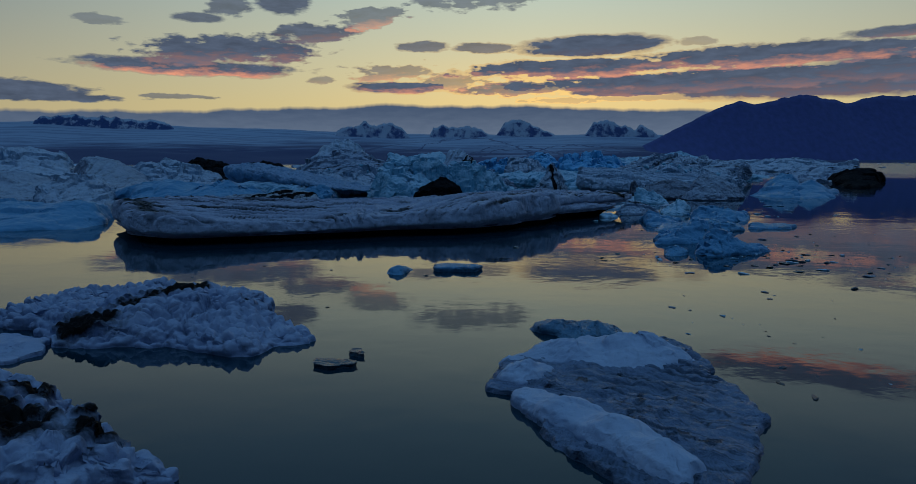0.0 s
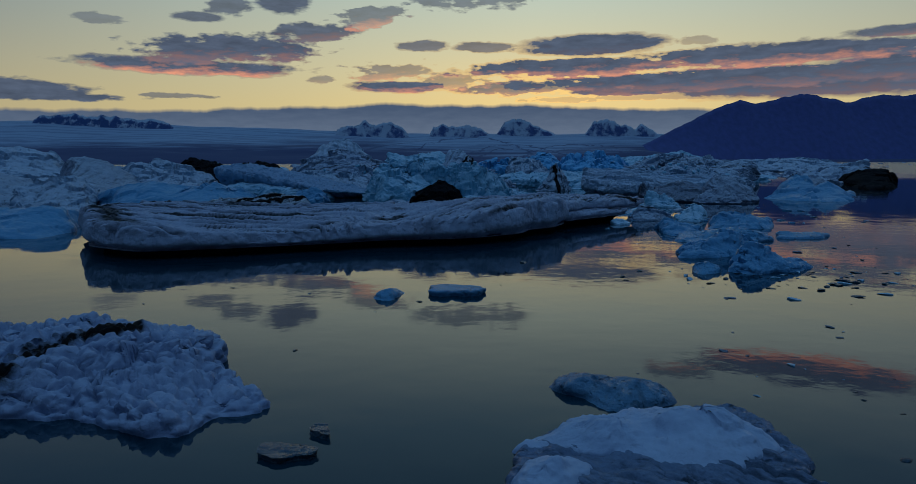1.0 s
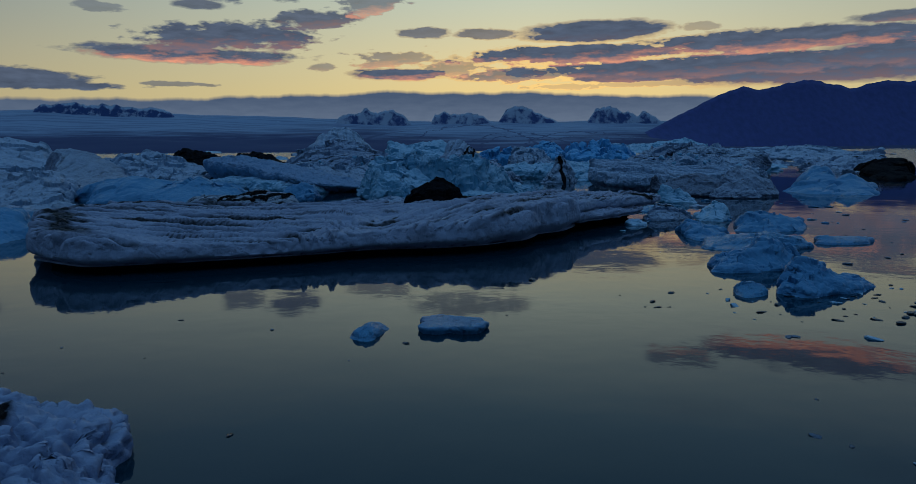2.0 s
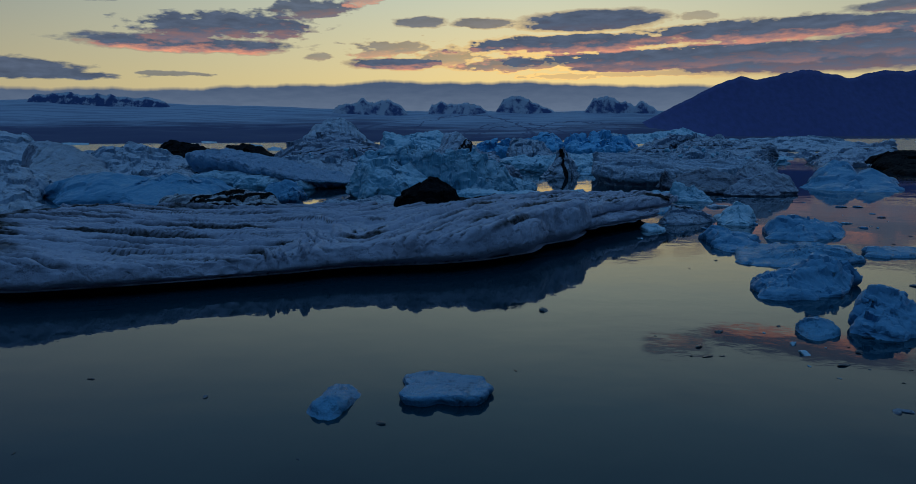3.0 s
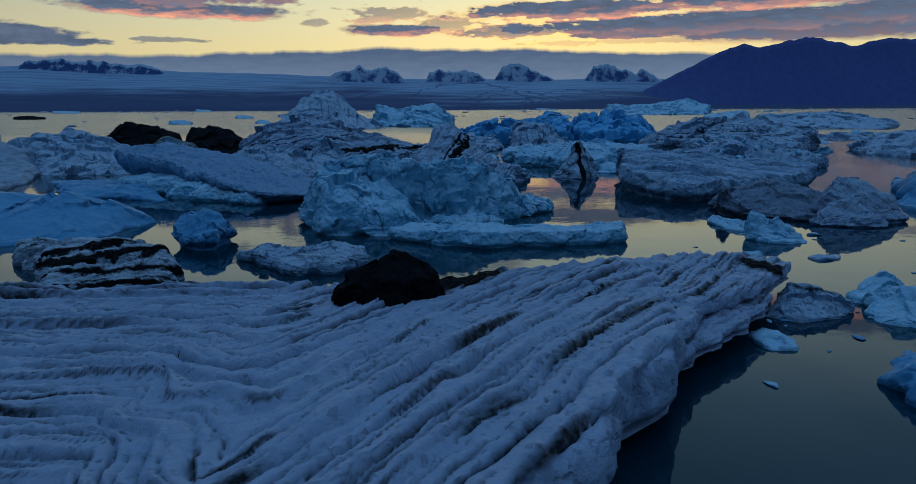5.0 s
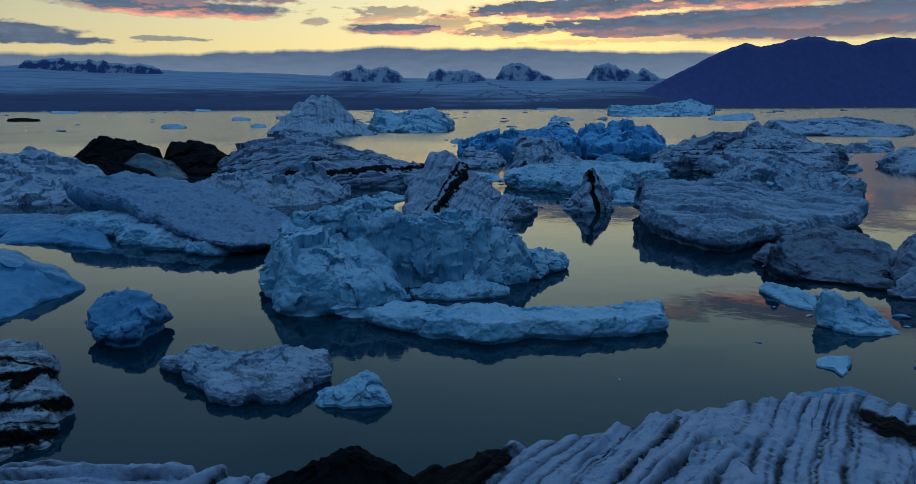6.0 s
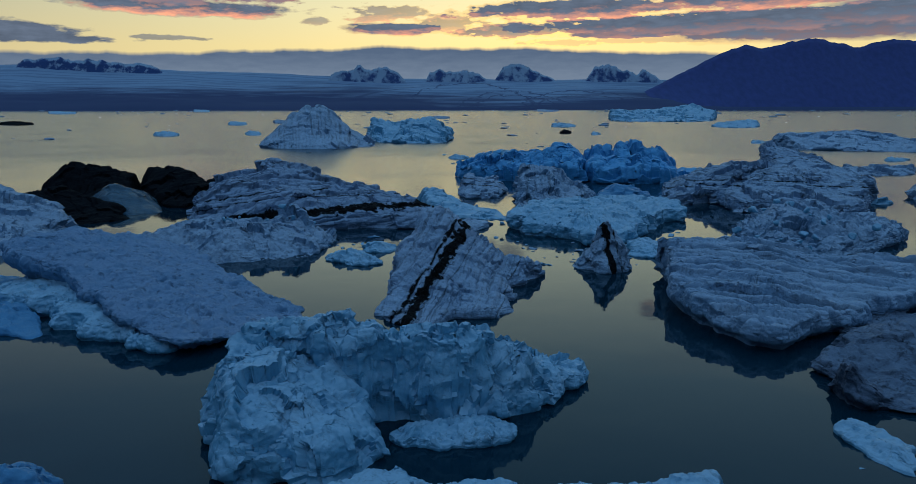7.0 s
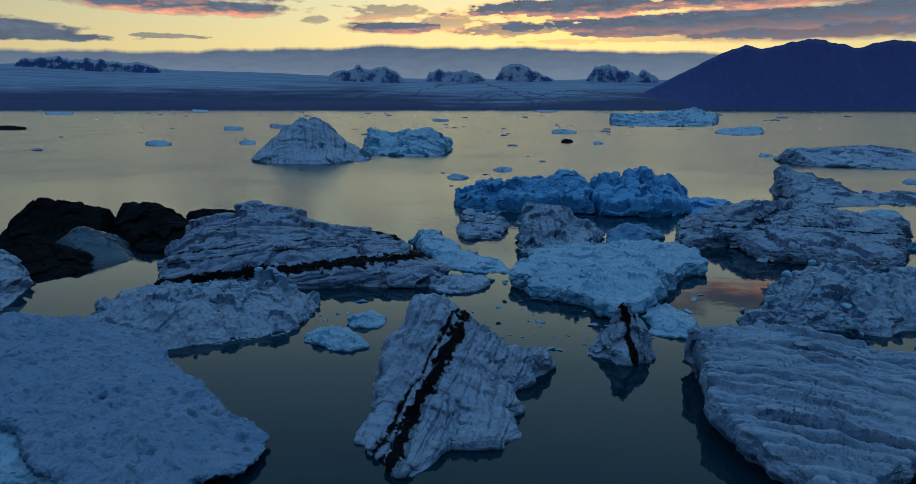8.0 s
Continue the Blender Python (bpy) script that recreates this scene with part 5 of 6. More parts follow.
berg("iceberg", (-59.1, 170.3), [(-12.1, 2.8), (0.1, -8.1), (8.1, -11.3), (10.8, -4.7), (3.2, 7.1), (-10.3, 14.1)],
     [(-2.3, 1.6, 3.92), (3.8, -0.3, 2.41), (-7.4, 1.6, 3.49)],
     "black", "rounded black dirt-covered iceberg", wall=2, res=0.2, rugged=0.4, rugged_size=2, facet=0.35, chunky=0.5, seed=46)
berg("iceberg", (-46.0, 210.3), [(-3.7, -5.3), (7.2, -3.9), (3.8, 3.5), (-7.2, 5.8)],
     [(-3.0, -0.3, 2.12), (3.3, -0.3, 1.77)],
     "black", "low dark dirty iceberg on still water", wall=1.2, res=0.25, rugged=0.4, rugged_size=1.5, facet=0.35, chunky=0.5, seed=47)
berg("iceberg", (-25.0, 142.6), [(-9.4, -8.4), (-5.6, -9.8), (0.7, -9.4), (9.2, -6.7), (11.1, -3.1), (11.6, 5.5), (7.6, 10.6), (-1.0, 13.4), (-12.8, 10.6), (-11.3, -3.0)],
     [(-8.5, -7.2, 0.59), (-7.3, -1.7, 2.82), (-4.9, -0.3, 3.88), (0.6, -2.7, 3.09), (3.8, 2.5, 2.64), (7.5, 3.6, 4.53), (8.8, 3.6, 2.01), (10.9, 4.8, 0.48), (-0.1, -7.2, 1.17), (4.9, -5.5, 0.90)],
     "snow", "angular blue-white iceberg with a tilted flat face", wall=0.9, res=0.15, rugged=0.7, rugged_size=1.6, lump=0.15, lump_size=0.9, facet=0.35, chunky=0.6, flute=0.25, crisp=48, seed=48)
berg("ice_floe", (-9.6, 135.8), [(-3.7, 1.0), (-0.6, -2.9), (3.1, -2.7), (2.3, 0.4), (-1.2, 4.1)],
     [(-0.8, 0.4, 1.19), (1.7, -1.3, 0.87)],
     "clean", "cluster of small pale ice blocks", wall=0.4, res=0.12, rugged=0.45, rugged_size=0.7, facet=0.35, crisp=48, seed=49)
berg("ice_floe", (-7.5, 142.2), [(-1.8, -2.3), (1.5, -2.7), (1.9, 0.8), (0.3, 2.9), (-2.1, 1.4)],
     [(-0.5, -0.7, 0.95)],
     "clean", "small pale ice floe", wall=0.4, res=0.14, rugged=0.25, rugged_size=0.8, seed=50)
berg("iceberg", (-25.4, 115.7), [(-15.0, 8.6), (-12.8, 5.2), (-7.6, 2.0), (-3.0, -1.6), (1.0, -5.4), (5.1, -9.0), (7.6, -10.6), (10.4, -10.2), (13.6, -6.4), (14.9, -2.8), (13.0, 0.8), (8.6, 5.4), (3.4, 10.4), (-2.0, 15.6), (-9.0, 15.6), (-13.8, 13.6)],
     [(-14.2, 9.6, 4.40), (-11.6, 8.0, 5.00), (-10.6, 12.6, 4.90), (-8.0, 4.6, 4.30), (-3.2, 1.0, 3.40), (1.8, -3.6, 2.50), (6.2, -8.2, 1.50), (9.8, -8.6, 0.90), (13.2, -4.6, 0.50), (13.4, -1.8, 0.35), (9.6, 2.4, 0.90), (4.4, 7.4, 1.70), (-1.4, 12.6, 3.00), (0.0, 4.6, 3.10), (5.0, -1.6, 2.20)],
     "pitted", "big tilted white ice slab sloping into the water", wall=0.45, steep=2.0, notch=2.6, res=0.1, rugged=0.8, rugged_size=1.6, edge=0.95, jag=0.04, facet=0.05, ragged=0.35, hollow=1.0, chunky=0.1, undercut=0.85, pock=0.5, pock_size=1.15, flute=0.15, dust_shade=0.45, crisp=70, seed=51)
berg("ice_apron", (-25.4, 115.7), [(-13.6, 3.6), (-11.0, 1.0), (-7.1, -0.9), (-2.6, -4.4), (0.6, -6.8), (3.2, -8.9), (7.2, -10.9), (9.0, -8.6), (6.0, -3.0), (-3.0, 5.0), (-12.0, 9.0)],
     [(-12.0, 4.6, 1.50), (-7.4, 1.4, 1.90), (-2.6, -2.6, 1.60), (2.0, -6.0, 1.30), (6.4, -9.0, 0.80), (5.0, -3.6, 1.10), (-6.0, 4.6, 1.80)],
     "clean", "pale blue apron under the tilted slab", wall=0.9, steep=1.4, notch=0.3, res=0.1, rugged=0.7, rugged_size=1.6, edge=0.8, facet=0.2, chunky=0.2, hollow=1.0, flute=0.2, pock=0.2, pock_size=1.2, dust_shade=0.2, crisp=60, seed=151)
berg("iceberg", (-39.3, 118.8), [(-1.2, -6.0), (2.1, -6.4), (9.5, -9.5), (8.8, -6.1), (1.7, 7.5), (-9.1, 11.1), (-12.0, 9.8)],
     [(0.2, -4.9, 0.78), (4.7, -5.6, 1.18), (7.9, -6.1, 0.92), (-1.5, 4.0, 0.88)],
     "blue", "low blue ice ledge beside the tilted slab", wall=0.6, res=0.14, rugged=0.25, rugged_size=1, facet=0.4, chunky=0.45, jag=0.12, flute=0.05, crisp=70, seed=52)
berg("iceberg", (-64.6, 156.6), [(2.1, -13.9), (11.3, -19.0), (15.1, -14.7), (6.3, 2.0), (-11.1, 22.7), (-23.9, 23.1)],
     [(-3.5, 1.0, 4.66), (0.8, 0.9, 4.39), (8.2, -5.3, 3.10)],
     "snow", "weathered white iceberg floating in dark still water", wall=2, res=0.25, rugged=0.6, rugged_size=2, chunky=0.75, flute=0.25, seed=53)
berg("iceberg", (14.5, 45.8), [(-2.7, -2.3), (-0.7, -2.8), (1.3, -1.4), (3.4, 2.2), (0.8, 2.9), (-1.8, 1.3)],
     [(0.5, -0.3, 1.31), (1.5, -0.3, 1.14), (-0.8, 0.0, 0.69), (-1.8, 0.5, 0.35)],
     "blue", "smooth blue iceberg with a pointed snout", wall=0.6, notch=0.2, res=0.07, rugged=0.25, rugged_size=0.9, facet=0.4, chunky=0.7, jag=0.3, flute=0.05, crisp=55, seed=54)
berg("iceberg", (15.3, 39.9), [(-2.7, -1.2), (-2.0, -2.2), (0.6, -1.3), (2.4, 0.3), (2.5, 2.8), (-1.0, 1.6)],
     [(-1.3, 0.1, 1.22), (-1.9, 0.1, 0.82), (-0.3, 0.1, 0.82), (1.2, 0.3, 0.31), (2.0, 0.1, 0.13)],
     "blue", "smooth blue iceberg with a rounded hump", wall=0.5, notch=0.2, res=0.06, rugged=0.25, rugged_size=0.9, facet=0.4, chunky=0.7, jag=0.3, flute=0.05, crisp=55, seed=55)
berg("ice_floe", (11.8, 39.0), [(-1.0, -0.3), (-0.7, -1.3), (0.3, -0.9), (1.1, 1.0), (0.2, 1.4)],
     [(-0.0, -0.0, 0.49), (0.4, -0.0, 0.25)],
     "dim", "small thin blue ice floe beside larger ones", wall=0.3, res=0.06, rugged=0.12, rugged_size=0.6, facet=0.5, seed=56)
berg("ice_floe", (17.8, 53.1), [(-3.7, -0.3), (-3.1, -2.9), (0.5, -3.7), (2.9, -0.6), (4.1, 3.3), (-0.9, 4.0)],
     [(-2.1, -0.4, 0.36), (1.0, -0.1, 0.67), (2.0, -1.1, 0.44)],
     "dim", "low translucent blue ice floe", wall=0.4, res=0.09, rugged=0.12, rugged_size=0.7, seed=57)
berg("iceberg", (22.6, 62.0), [(-3.5, -1.9), (-1.8, -3.7), (1.6, -2.1), (3.8, 3.7), (-0.1, 3.9)],
     [(-1.6, 0.2, 0.95), (0.8, 0.1, 0.87), (1.8, -0.8, 0.37)],
     "blue", "low smooth blue ice floe", wall=0.7, res=0.1, rugged=0.25, rugged_size=1, facet=0.4, chunky=0.7, jag=0.3, flute=0.05, crisp=55, seed=58)
berg("ice_floe", (16.7, 58.8), [(-1.3, 1.5), (-2.1, -4.4), (0.2, -3.2), (2.2, 1.3), (1.3, 4.8)],
     [(-1.0, 0.2, 0.95), (0.3, -0.6, 0.45)],
     "blue", "low smooth blue ice floe", wall=0.5, res=0.1, rugged=0.25, rugged_size=0.8, facet=0.4, chunky=0.7, jag=0.3, flute=0.05, crisp=55, seed=59)
berg("ice_floe", (20.6, 68.2), [(-1.7, -1.1), (0.0, -2.6), (1.5, 0.9), (0.1, 2.6)],
     [(0.5, 0.2, 1.33), (-0.4, 0.3, 0.60)],
     "clean", "small pale pointed ice floe", wall=0.4, res=0.1, rugged=0.15, rugged_size=0.8, seed=60)
berg("ice_floe", (23.4, 53.9), [(-2.1, -0.7), (-1.5, -1.8), (1.2, -1.2), (2.5, 1.7), (-0.2, 2.0)],
     [(-1.1, 0.0, 0.37), (0.7, -0.0, 0.37)],
     "dim", "flat pale-blue ice floe", wall=0.3, res=0.1, rugged=0.1, seed=61)
berg("iceberg", (17.2, 68.6), [(-2.7, -0.7), (-1.1, -1.9), (1.5, -0.8), (2.5, 1.7), (-0.4, 1.8)],
     [(-0.7, 0.5, 1.22), (0.3, 0.4, 1.22), (1.6, 0.3, 0.40)],
     "band", "small iceberg with a dark dirty face", wall=0.6, res=0.09, rugged=0.25, rugged_size=0.9, seed=62)
berg("ice_floe", (21.7, 71.5), [(-2.3, -1.5), (-0.1, -1.9), (2.2, 1.7), (0.3, 1.7)],
     [(0.0, -0.4, 1.22), (-0.8, -0.4, 0.52)],
     "clean", "small white wedge of ice", wall=0.5, res=0.09, rugged=0.12, seed=63)
berg("ice_floe", (13.5, 64.5), [(-0.9, 0.4), (-0.7, -1.3), (0.6, -1.3), (1.0, 0.3), (0.2, 1.8)],
     [(-0.4, 0.1, 0.43), (0.3, -0.6, 0.21)],
     "clean", "low wet pale ice floe", wall=0.2, res=0.08, rugged=0.08, rugged_size=0.4, seed=64)
berg("iceberg", (31.0, 103.6), [(-8.0, -4.7), (-6.1, -7.7), (-1.1, -9.8), (3.5, -2.8), (6.9, 7.1), (5.4, 12.8), (-1.1, 5.5)],
     [(-8.2, -5.3, 5.00), (0.3, 1.3, 2.82), (1.5, -2.4, 1.87), (1.9, -4.5, 0.68), (-6.8, -4.3, 0.68)],
     "dusky", "steep grey iceberg with a dark underside", wall=0.8, notch=0.6, res=0.13, rugged=0.6, rugged_size=1.6, edge=0.3, chunky=0.2, facet=0.15, flute=0.25, crisp=70, seed=65)
berg("iceberg", (34.9, 95.6), [(-5.9, -4.2), (-1.0, -5.0), (2.9, -1.0), (4.7, 5.1), (-0.7, 5.3)],
     [(-3.2, 1.1, 3.45), (-1.4, 1.1, 3.44), (0.4, 0.6, 2.60), (1.9, -0.6, 1.84)],
     "ash", "smooth grey-blue iceberg with a steep edge", wall=1.0, notch=0.4, res=0.14, rugged=0.6, rugged_size=1.6, facet=0.2, chunky=0.3, flute=0.25, crisp=60, seed=66)
berg("iceberg", (23.1, 86.3), [(-1.9, -0.1), (-0.6, -1.9), (1.9, -1.6), (1.3, 1.7), (-0.6, 1.8)],
     [(-1.7, 0.6, 2.08), (-0.8, 0.6, 1.91), (0.4, 0.3, 1.69), (-0.0, -0.1, 0.42), (1.8, -1.1, 0.07)],
     "clean", "white fin-shaped ice floe", wall=0.3, res=0.08, rugged=0.25, rugged_size=0.8, facet=0.35, crisp=48, seed=67)
berg("ice_floe", (22.4, 92.2), [(-1.3, 1.8), (-1.1, -1.7), (0.1, -3.2), (1.6, 0.1), (0.6, 3.2)],
     [(-0.8, 1.8, 0.54), (0.3, -1.0, 0.58)],
     "clean", "low rough ice floe", wall=0.3, res=0.1, rugged=0.3, rugged_size=0.6, facet=0.35, crisp=48, seed=68)
berg("ice_floe", (18.9, 80.1), [(-1.0, 0.1), (-0.4, -0.6), (-0.3, -1.3), (0.7, -0.3), (1.3, 1.2), (-0.1, 1.2)],
     [(-0.0, 0.3, 0.39), (0.7, 0.3, 0.36)],
     "clean", "small flat ice floe", wall=0.15, res=0.07, rugged=0.05, seed=69)
berg("ice_floe", (16.7, 75.8), [(-1.8, 0.5), (-1.5, -0.8), (-0.8, -1.8), (0.8, -1.2), (2.1, 0.5), (1.9, 1.8), (-0.5, 1.4)],
     [(-1.1, 0.2, 0.35), (1.1, 0.3, 0.48)],
     "dim", "thin translucent blue ice floe", wall=0.3, res=0.08, rugged=0.08, rugged_size=0.5, facet=0.35, chunky=0.35, seed=70)
berg("ice_floe", (23.4, 79.9), [(-1.1, 0.1), (-0.7, -0.8), (0.8, -0.6), (1.4, 0.7), (-0.3, 0.8)],
     [(-0.3, -0.1, 0.30)],
     "snow", "small flat ice floe", wall=0.15, res=0.08, rugged=0.05, seed=71)
berg("iceberg", (49.8, 110.3), [(-6.9, -7.5), (-4.4, -12.6), (5.0, 3.2), (6.4, 16.7)],
     [(0.6, -0.3, 3.36), (-1.6, -0.0, 2.30), (2.2, -0.4, 2.29)],
     "blue", "pointed smooth blue iceberg", wall=1.5, res=0.2, rugged=0.25, rugged_size=2, facet=0.4, chunky=0.45, jag=0.12, flute=0.05, crisp=70, seed=72)
berg("iceberg", (52.0, 104.5), [(-6.4, -5.9), (-5.6, -9.6), (-1.4, -7.3), (8.9, 11.0), (4.4, 11.5)],
     [(-0.7, -0.3, 2.65), (-1.7, -0.2, 1.80), (1.8, -0.6, 0.72)],
     "blue", "pointed smooth blue iceberg", wall=1.2, res=0.2, rugged=0.25, rugged_size=2, facet=0.4, chunky=0.45, jag=0.12, flute=0.05, crisp=70, seed=73)
berg("iceberg", (92.5, 166.7), [(-8.6, -6.4), (-21.3, -37.7), (-11.4, -29.2), (22.4, 29.0), (18.9, 44.2)],
     [(-6.9, -6.6, 2.87), (-3.8, -6.9, 3.51), (-0.1, -7.2, 2.99)],
     "black", "black dirt-covered iceberg with a rounded top", wall=1.3, res=0.2, rugged=0.3, rugged_size=2, seed=74)
berg("iceberg", (93.8, 184.8), [(-11.2, -1.7), (-13.7, -18.8), (-6.8, -25.0), (19.1, 13.9), (12.6, 31.5)],
     [(-6.4, 2.8, 2.16), (-1.8, 2.3, 3.41), (2.9, 1.8, 4.40), (8.7, 1.1, 5.00)],
     "band", "broken white iceberg flecked with dirt", wall=2, res=0.3, rugged=0.7, rugged_size=2.5, chunky=0.75, flute=0.25, seed=75)
berg("iceberg", (155.3, 346.6), [(-22.3, 13.4), (-18.3, -12.1), (-5.1, -19.6), (14.2, -28.9), (40.5, 10.5), (-9.2, 36.8)],
     [(-20.9, 7.3, 6.51), (-4.4, 7.4, 5.82), (12.5, 4.5, 6.22), (20.7, -1.2, 4.52)],
     "snow", "long low white iceberg", wall=1.5, res=0.4, rugged=0.7, rugged_size=3, chunky=0.75, flute=0.25, seed=76)
berg("iceberg", (97.9, 243.6), [(-13.0, 13.7), (-16.6, -14.3), (-5.7, -16.1), (13.9, -12.3), (23.1, 1.5), (4.5, 7.4), (-6.1, 20.5)],
     [(-11.6, 9.8, 6.84), (-7.8, 4.9, 5.79), (-5.8, -3.0, 2.99), (-2.4, -6.2, 1.54), (12.2, -6.2, 1.68)],
     "band", "white iceberg with a long low tail", wall=1.5, res=0.3, rugged=0.5, rugged_size=2.5, chunky=0.75, flute=0.25, seed=77)
berg("ice_floe", (90.2, 215.6), [(-4.8, -0.2), (-3.8, -4.8), (2.4, -3.3), (5.6, 3.9), (0.5, 4.7)],
     [(-1.3, -0.2, 1.23), (1.2, -0.2, 0.98)],
     "clean", "small pale ice floe", wall=0.6, res=0.25, rugged=0.3, seed=78)
berg("iceberg", (-59.4, 371.2), [(-21.8, -14.8), (-2.7, -26.4), (13.2, -26.4), (25.5, -2.1), (10.9, 34.8), (-25.0, 34.7)],
     [(-23.8, 1.1, 1.73), (-17.0, 4.5, 6.99), (-13.0, 4.5, 12.20), (-6.0, 4.5, 16.88), (3.4, 4.6, 15.89), (10.0, 1.2, 9.13), (18.5, 1.2, 2.48)],
     "snow", "tall rounded far iceberg with fluted flanks", wall=3, res=0.45, rugged=1.0, rugged_size=5, groove=0.5, groove_size=3, lie=(1, 0, 0.4), chunky=0.4, flute=0.25, facet=0.4, crisp=60, seed=79)
berg("iceberg", (-23.5, 425.4), [(-16.7, -19.4), (-1.2, -38.9), (19.5, -31.3), (20.2, 39.0), (-22.0, 50.5)],
     [(-15.3, 7.4, 11.49), (-7.5, 2.7, 5.84), (-1.6, 2.7, 7.58), (13.1, 2.8, 11.06), (19.5, 2.8, 6.71)],
     "clean", "far jagged pale iceberg", wall=2.5, res=0.45, rugged=1.4, rugged_size=5, chunky=0.75, flute=0.25, seed=80)
berg("iceberg", (261.4, 969.2), [(-79.9, -80.6), (-39.2, -126.0), (26.0, -103.1), (108.8, 135.7), (-15.5, 174.0)],
     [(-47.3, 29.7, 13.46), (-33.4, 29.8, 8.23), (-11.2, -0.1, 7.25), (46.0, 30.8, 19.44), (56.6, 0.7, 8.70)],
     "clean", "far long pale ragged iceberg", wall=3, res=1.0, rugged=2, rugged_size=7, seed=81)
berg("iceberg", (237.8, 664.3), [(-25.7, -15.8), (-22.4, -50.0), (2.4, -38.9), (38.8, 52.6), (6.9, 52.3)],
     [(-11.7, -3.2, 2.87), (7.6, -3.1, 5.27)],
     "clean", "far low pale iceberg", wall=2, res=0.7, rugged=0.7, rugged_size=3, seed=82)
berg("ice_floe", (-209.4, 745.8), [(-2.7, -17.3), (10.1, -32.6), (13.4, -17.2), (-3.0, 33.7), (-18.0, 33.5)],
     [(-2.2, -1.2, 3.27), (3.2, -1.1, 2.18)],
     "clean", "small far ice floe on open water", wall=1, res=0.5, rugged=0.5, rugged_size=2, seed=83)
berg("ice_floe", (-170.9, 481.8), [(-3.7, -6.4), (5.1, -12.3), (8.9, -6.4), (0.7, 12.5), (-11.1, 12.4)],
     [(-1.8, -0.3, 3.01), (2.4, -0.3, 2.34)],
     "clean", "small far ice floe on open water", wall=1, res=0.5, rugged=0.5, rugged_size=2, seed=84)
berg("ice_floe", (-122.7, 494.8), [(-2.4, -6.8), (3.8, -13.1), (6.5, -6.8), (0.1, 13.3), (-7.8, 13.3)],
     [(-1.2, -0.3, 2.42), (1.7, -0.3, 1.73)],
     "clean", "small far ice floe on open water", wall=1, res=0.5, rugged=0.5, rugged_size=2, seed=85)
berg("ice_floe", (-186.5, 819.9), [(-0.6, -21.4), (10.0, -40.1), (11.3, -21.3), (-5.2, 41.4), (-15.5, 41.3)],
     [(-1.5, -1.6, 3.62), (2.6, -1.6, 2.42)],
     "ash", "small far ice floe on open water", wall=1, res=0.5, rugged=0.5, rugged_size=2, seed=86)
berg("ice_floe", (-430.8, 761.0), [(-3.3, -18.2), (21.2, -34.1), (25.7, -18.0), (-7.4, 35.2), (-36.3, 34.9)],
     [(-3.8, -1.3, 3.34), (5.9, -1.2, 2.23)],
     "black", "small dark far ice floe on open water", wall=1, res=0.5, rugged=0.5, rugged_size=2, seed=87)
berg("ice_floe", (2.2, 291.1), [(-3.4, -1.9), (0.0, -3.6), (3.5, -1.9), (3.2, 3.6), (-3.1, 3.6)],
     [(-1.1, -0.1, 1.46), (1.2, -0.1, 1.10)],
     "clean", "small far ice floe on open water", wall=1, res=0.5, rugged=0.5, rugged_size=2, seed=88)
berg("ice_floe", (18.3, 317.4), [(-3.3, -2.3), (-0.3, -4.5), (3.0, -2.3), (3.1, 4.6), (-2.5, 4.6)],
     [(-1.0, -0.0, 1.43), (1.1, -0.0, 1.02)],
     "clean", "small far ice floe on open water", wall=1, res=0.5, rugged=0.5, rugged_size=2, seed=89)
berg("ice_floe", (91.3, 660.9), [(-10.8, -13.3), (-3.8, -25.1), (6.8, -13.1), (12.2, 25.7), (-4.5, 25.6)],
     [(-3.2, -0.8, 3.35), (2.8, -0.8, 2.39)],
     "clean", "small far ice floe on open water", wall=1, res=0.5, rugged=0.5, rugged_size=2, seed=90)
berg("ice_floe", (70.3, 509.3), [(-4.5, -7.2), (-2.2, -13.9), (2.2, -7.2), (5.0, 14.3), (-0.6, 14.3)],
     [(-1.3, -0.3, 2.14), (1.0, -0.3, 1.43)],
     "black", "small dark far ice floe on open water", wall=1, res=0.5, rugged=0.5, rugged_size=2, seed=91)
berg("ice_floe", (85.3, 489.2), [(-3.7, -6.6), (-2.5, -12.7), (1.0, -6.6), (4.3, 13.0), (0.7, 13.0)],
     [(-1.0, -0.2, 1.71), (0.7, -0.2, 1.02)],
     "clean", "small far ice floe on open water", wall=1, res=0.5, rugged=0.5, rugged_size=2, seed=92)
berg("ice_floe", (-21.8, 1144.0), [(-10.0, -44.5), (1.8, -81.4), (11.9, -44.2), (8.5, 85.3), (-12.3, 84.9)],
     [(-3.7, -4.6, 3.44), (3.9, -4.5, 1.72)],
     "ash", "small far ice floe on open water", wall=1, res=0.5, rugged=0.5, rugged_size=2, seed=93)
berg("ice_floe", (140.6, 387.1), [(-4.9, -3.7), (-3.2, -7.3), (1.6, -3.7), (6.0, 7.5), (0.4, 7.5)],
     [(-1.3, -0.1, 1.30), (1.0, -0.1, 0.78)],
     "clean", "small far ice floe on open water", wall=1, res=0.5, rugged=0.5, rugged_size=2, seed=94)
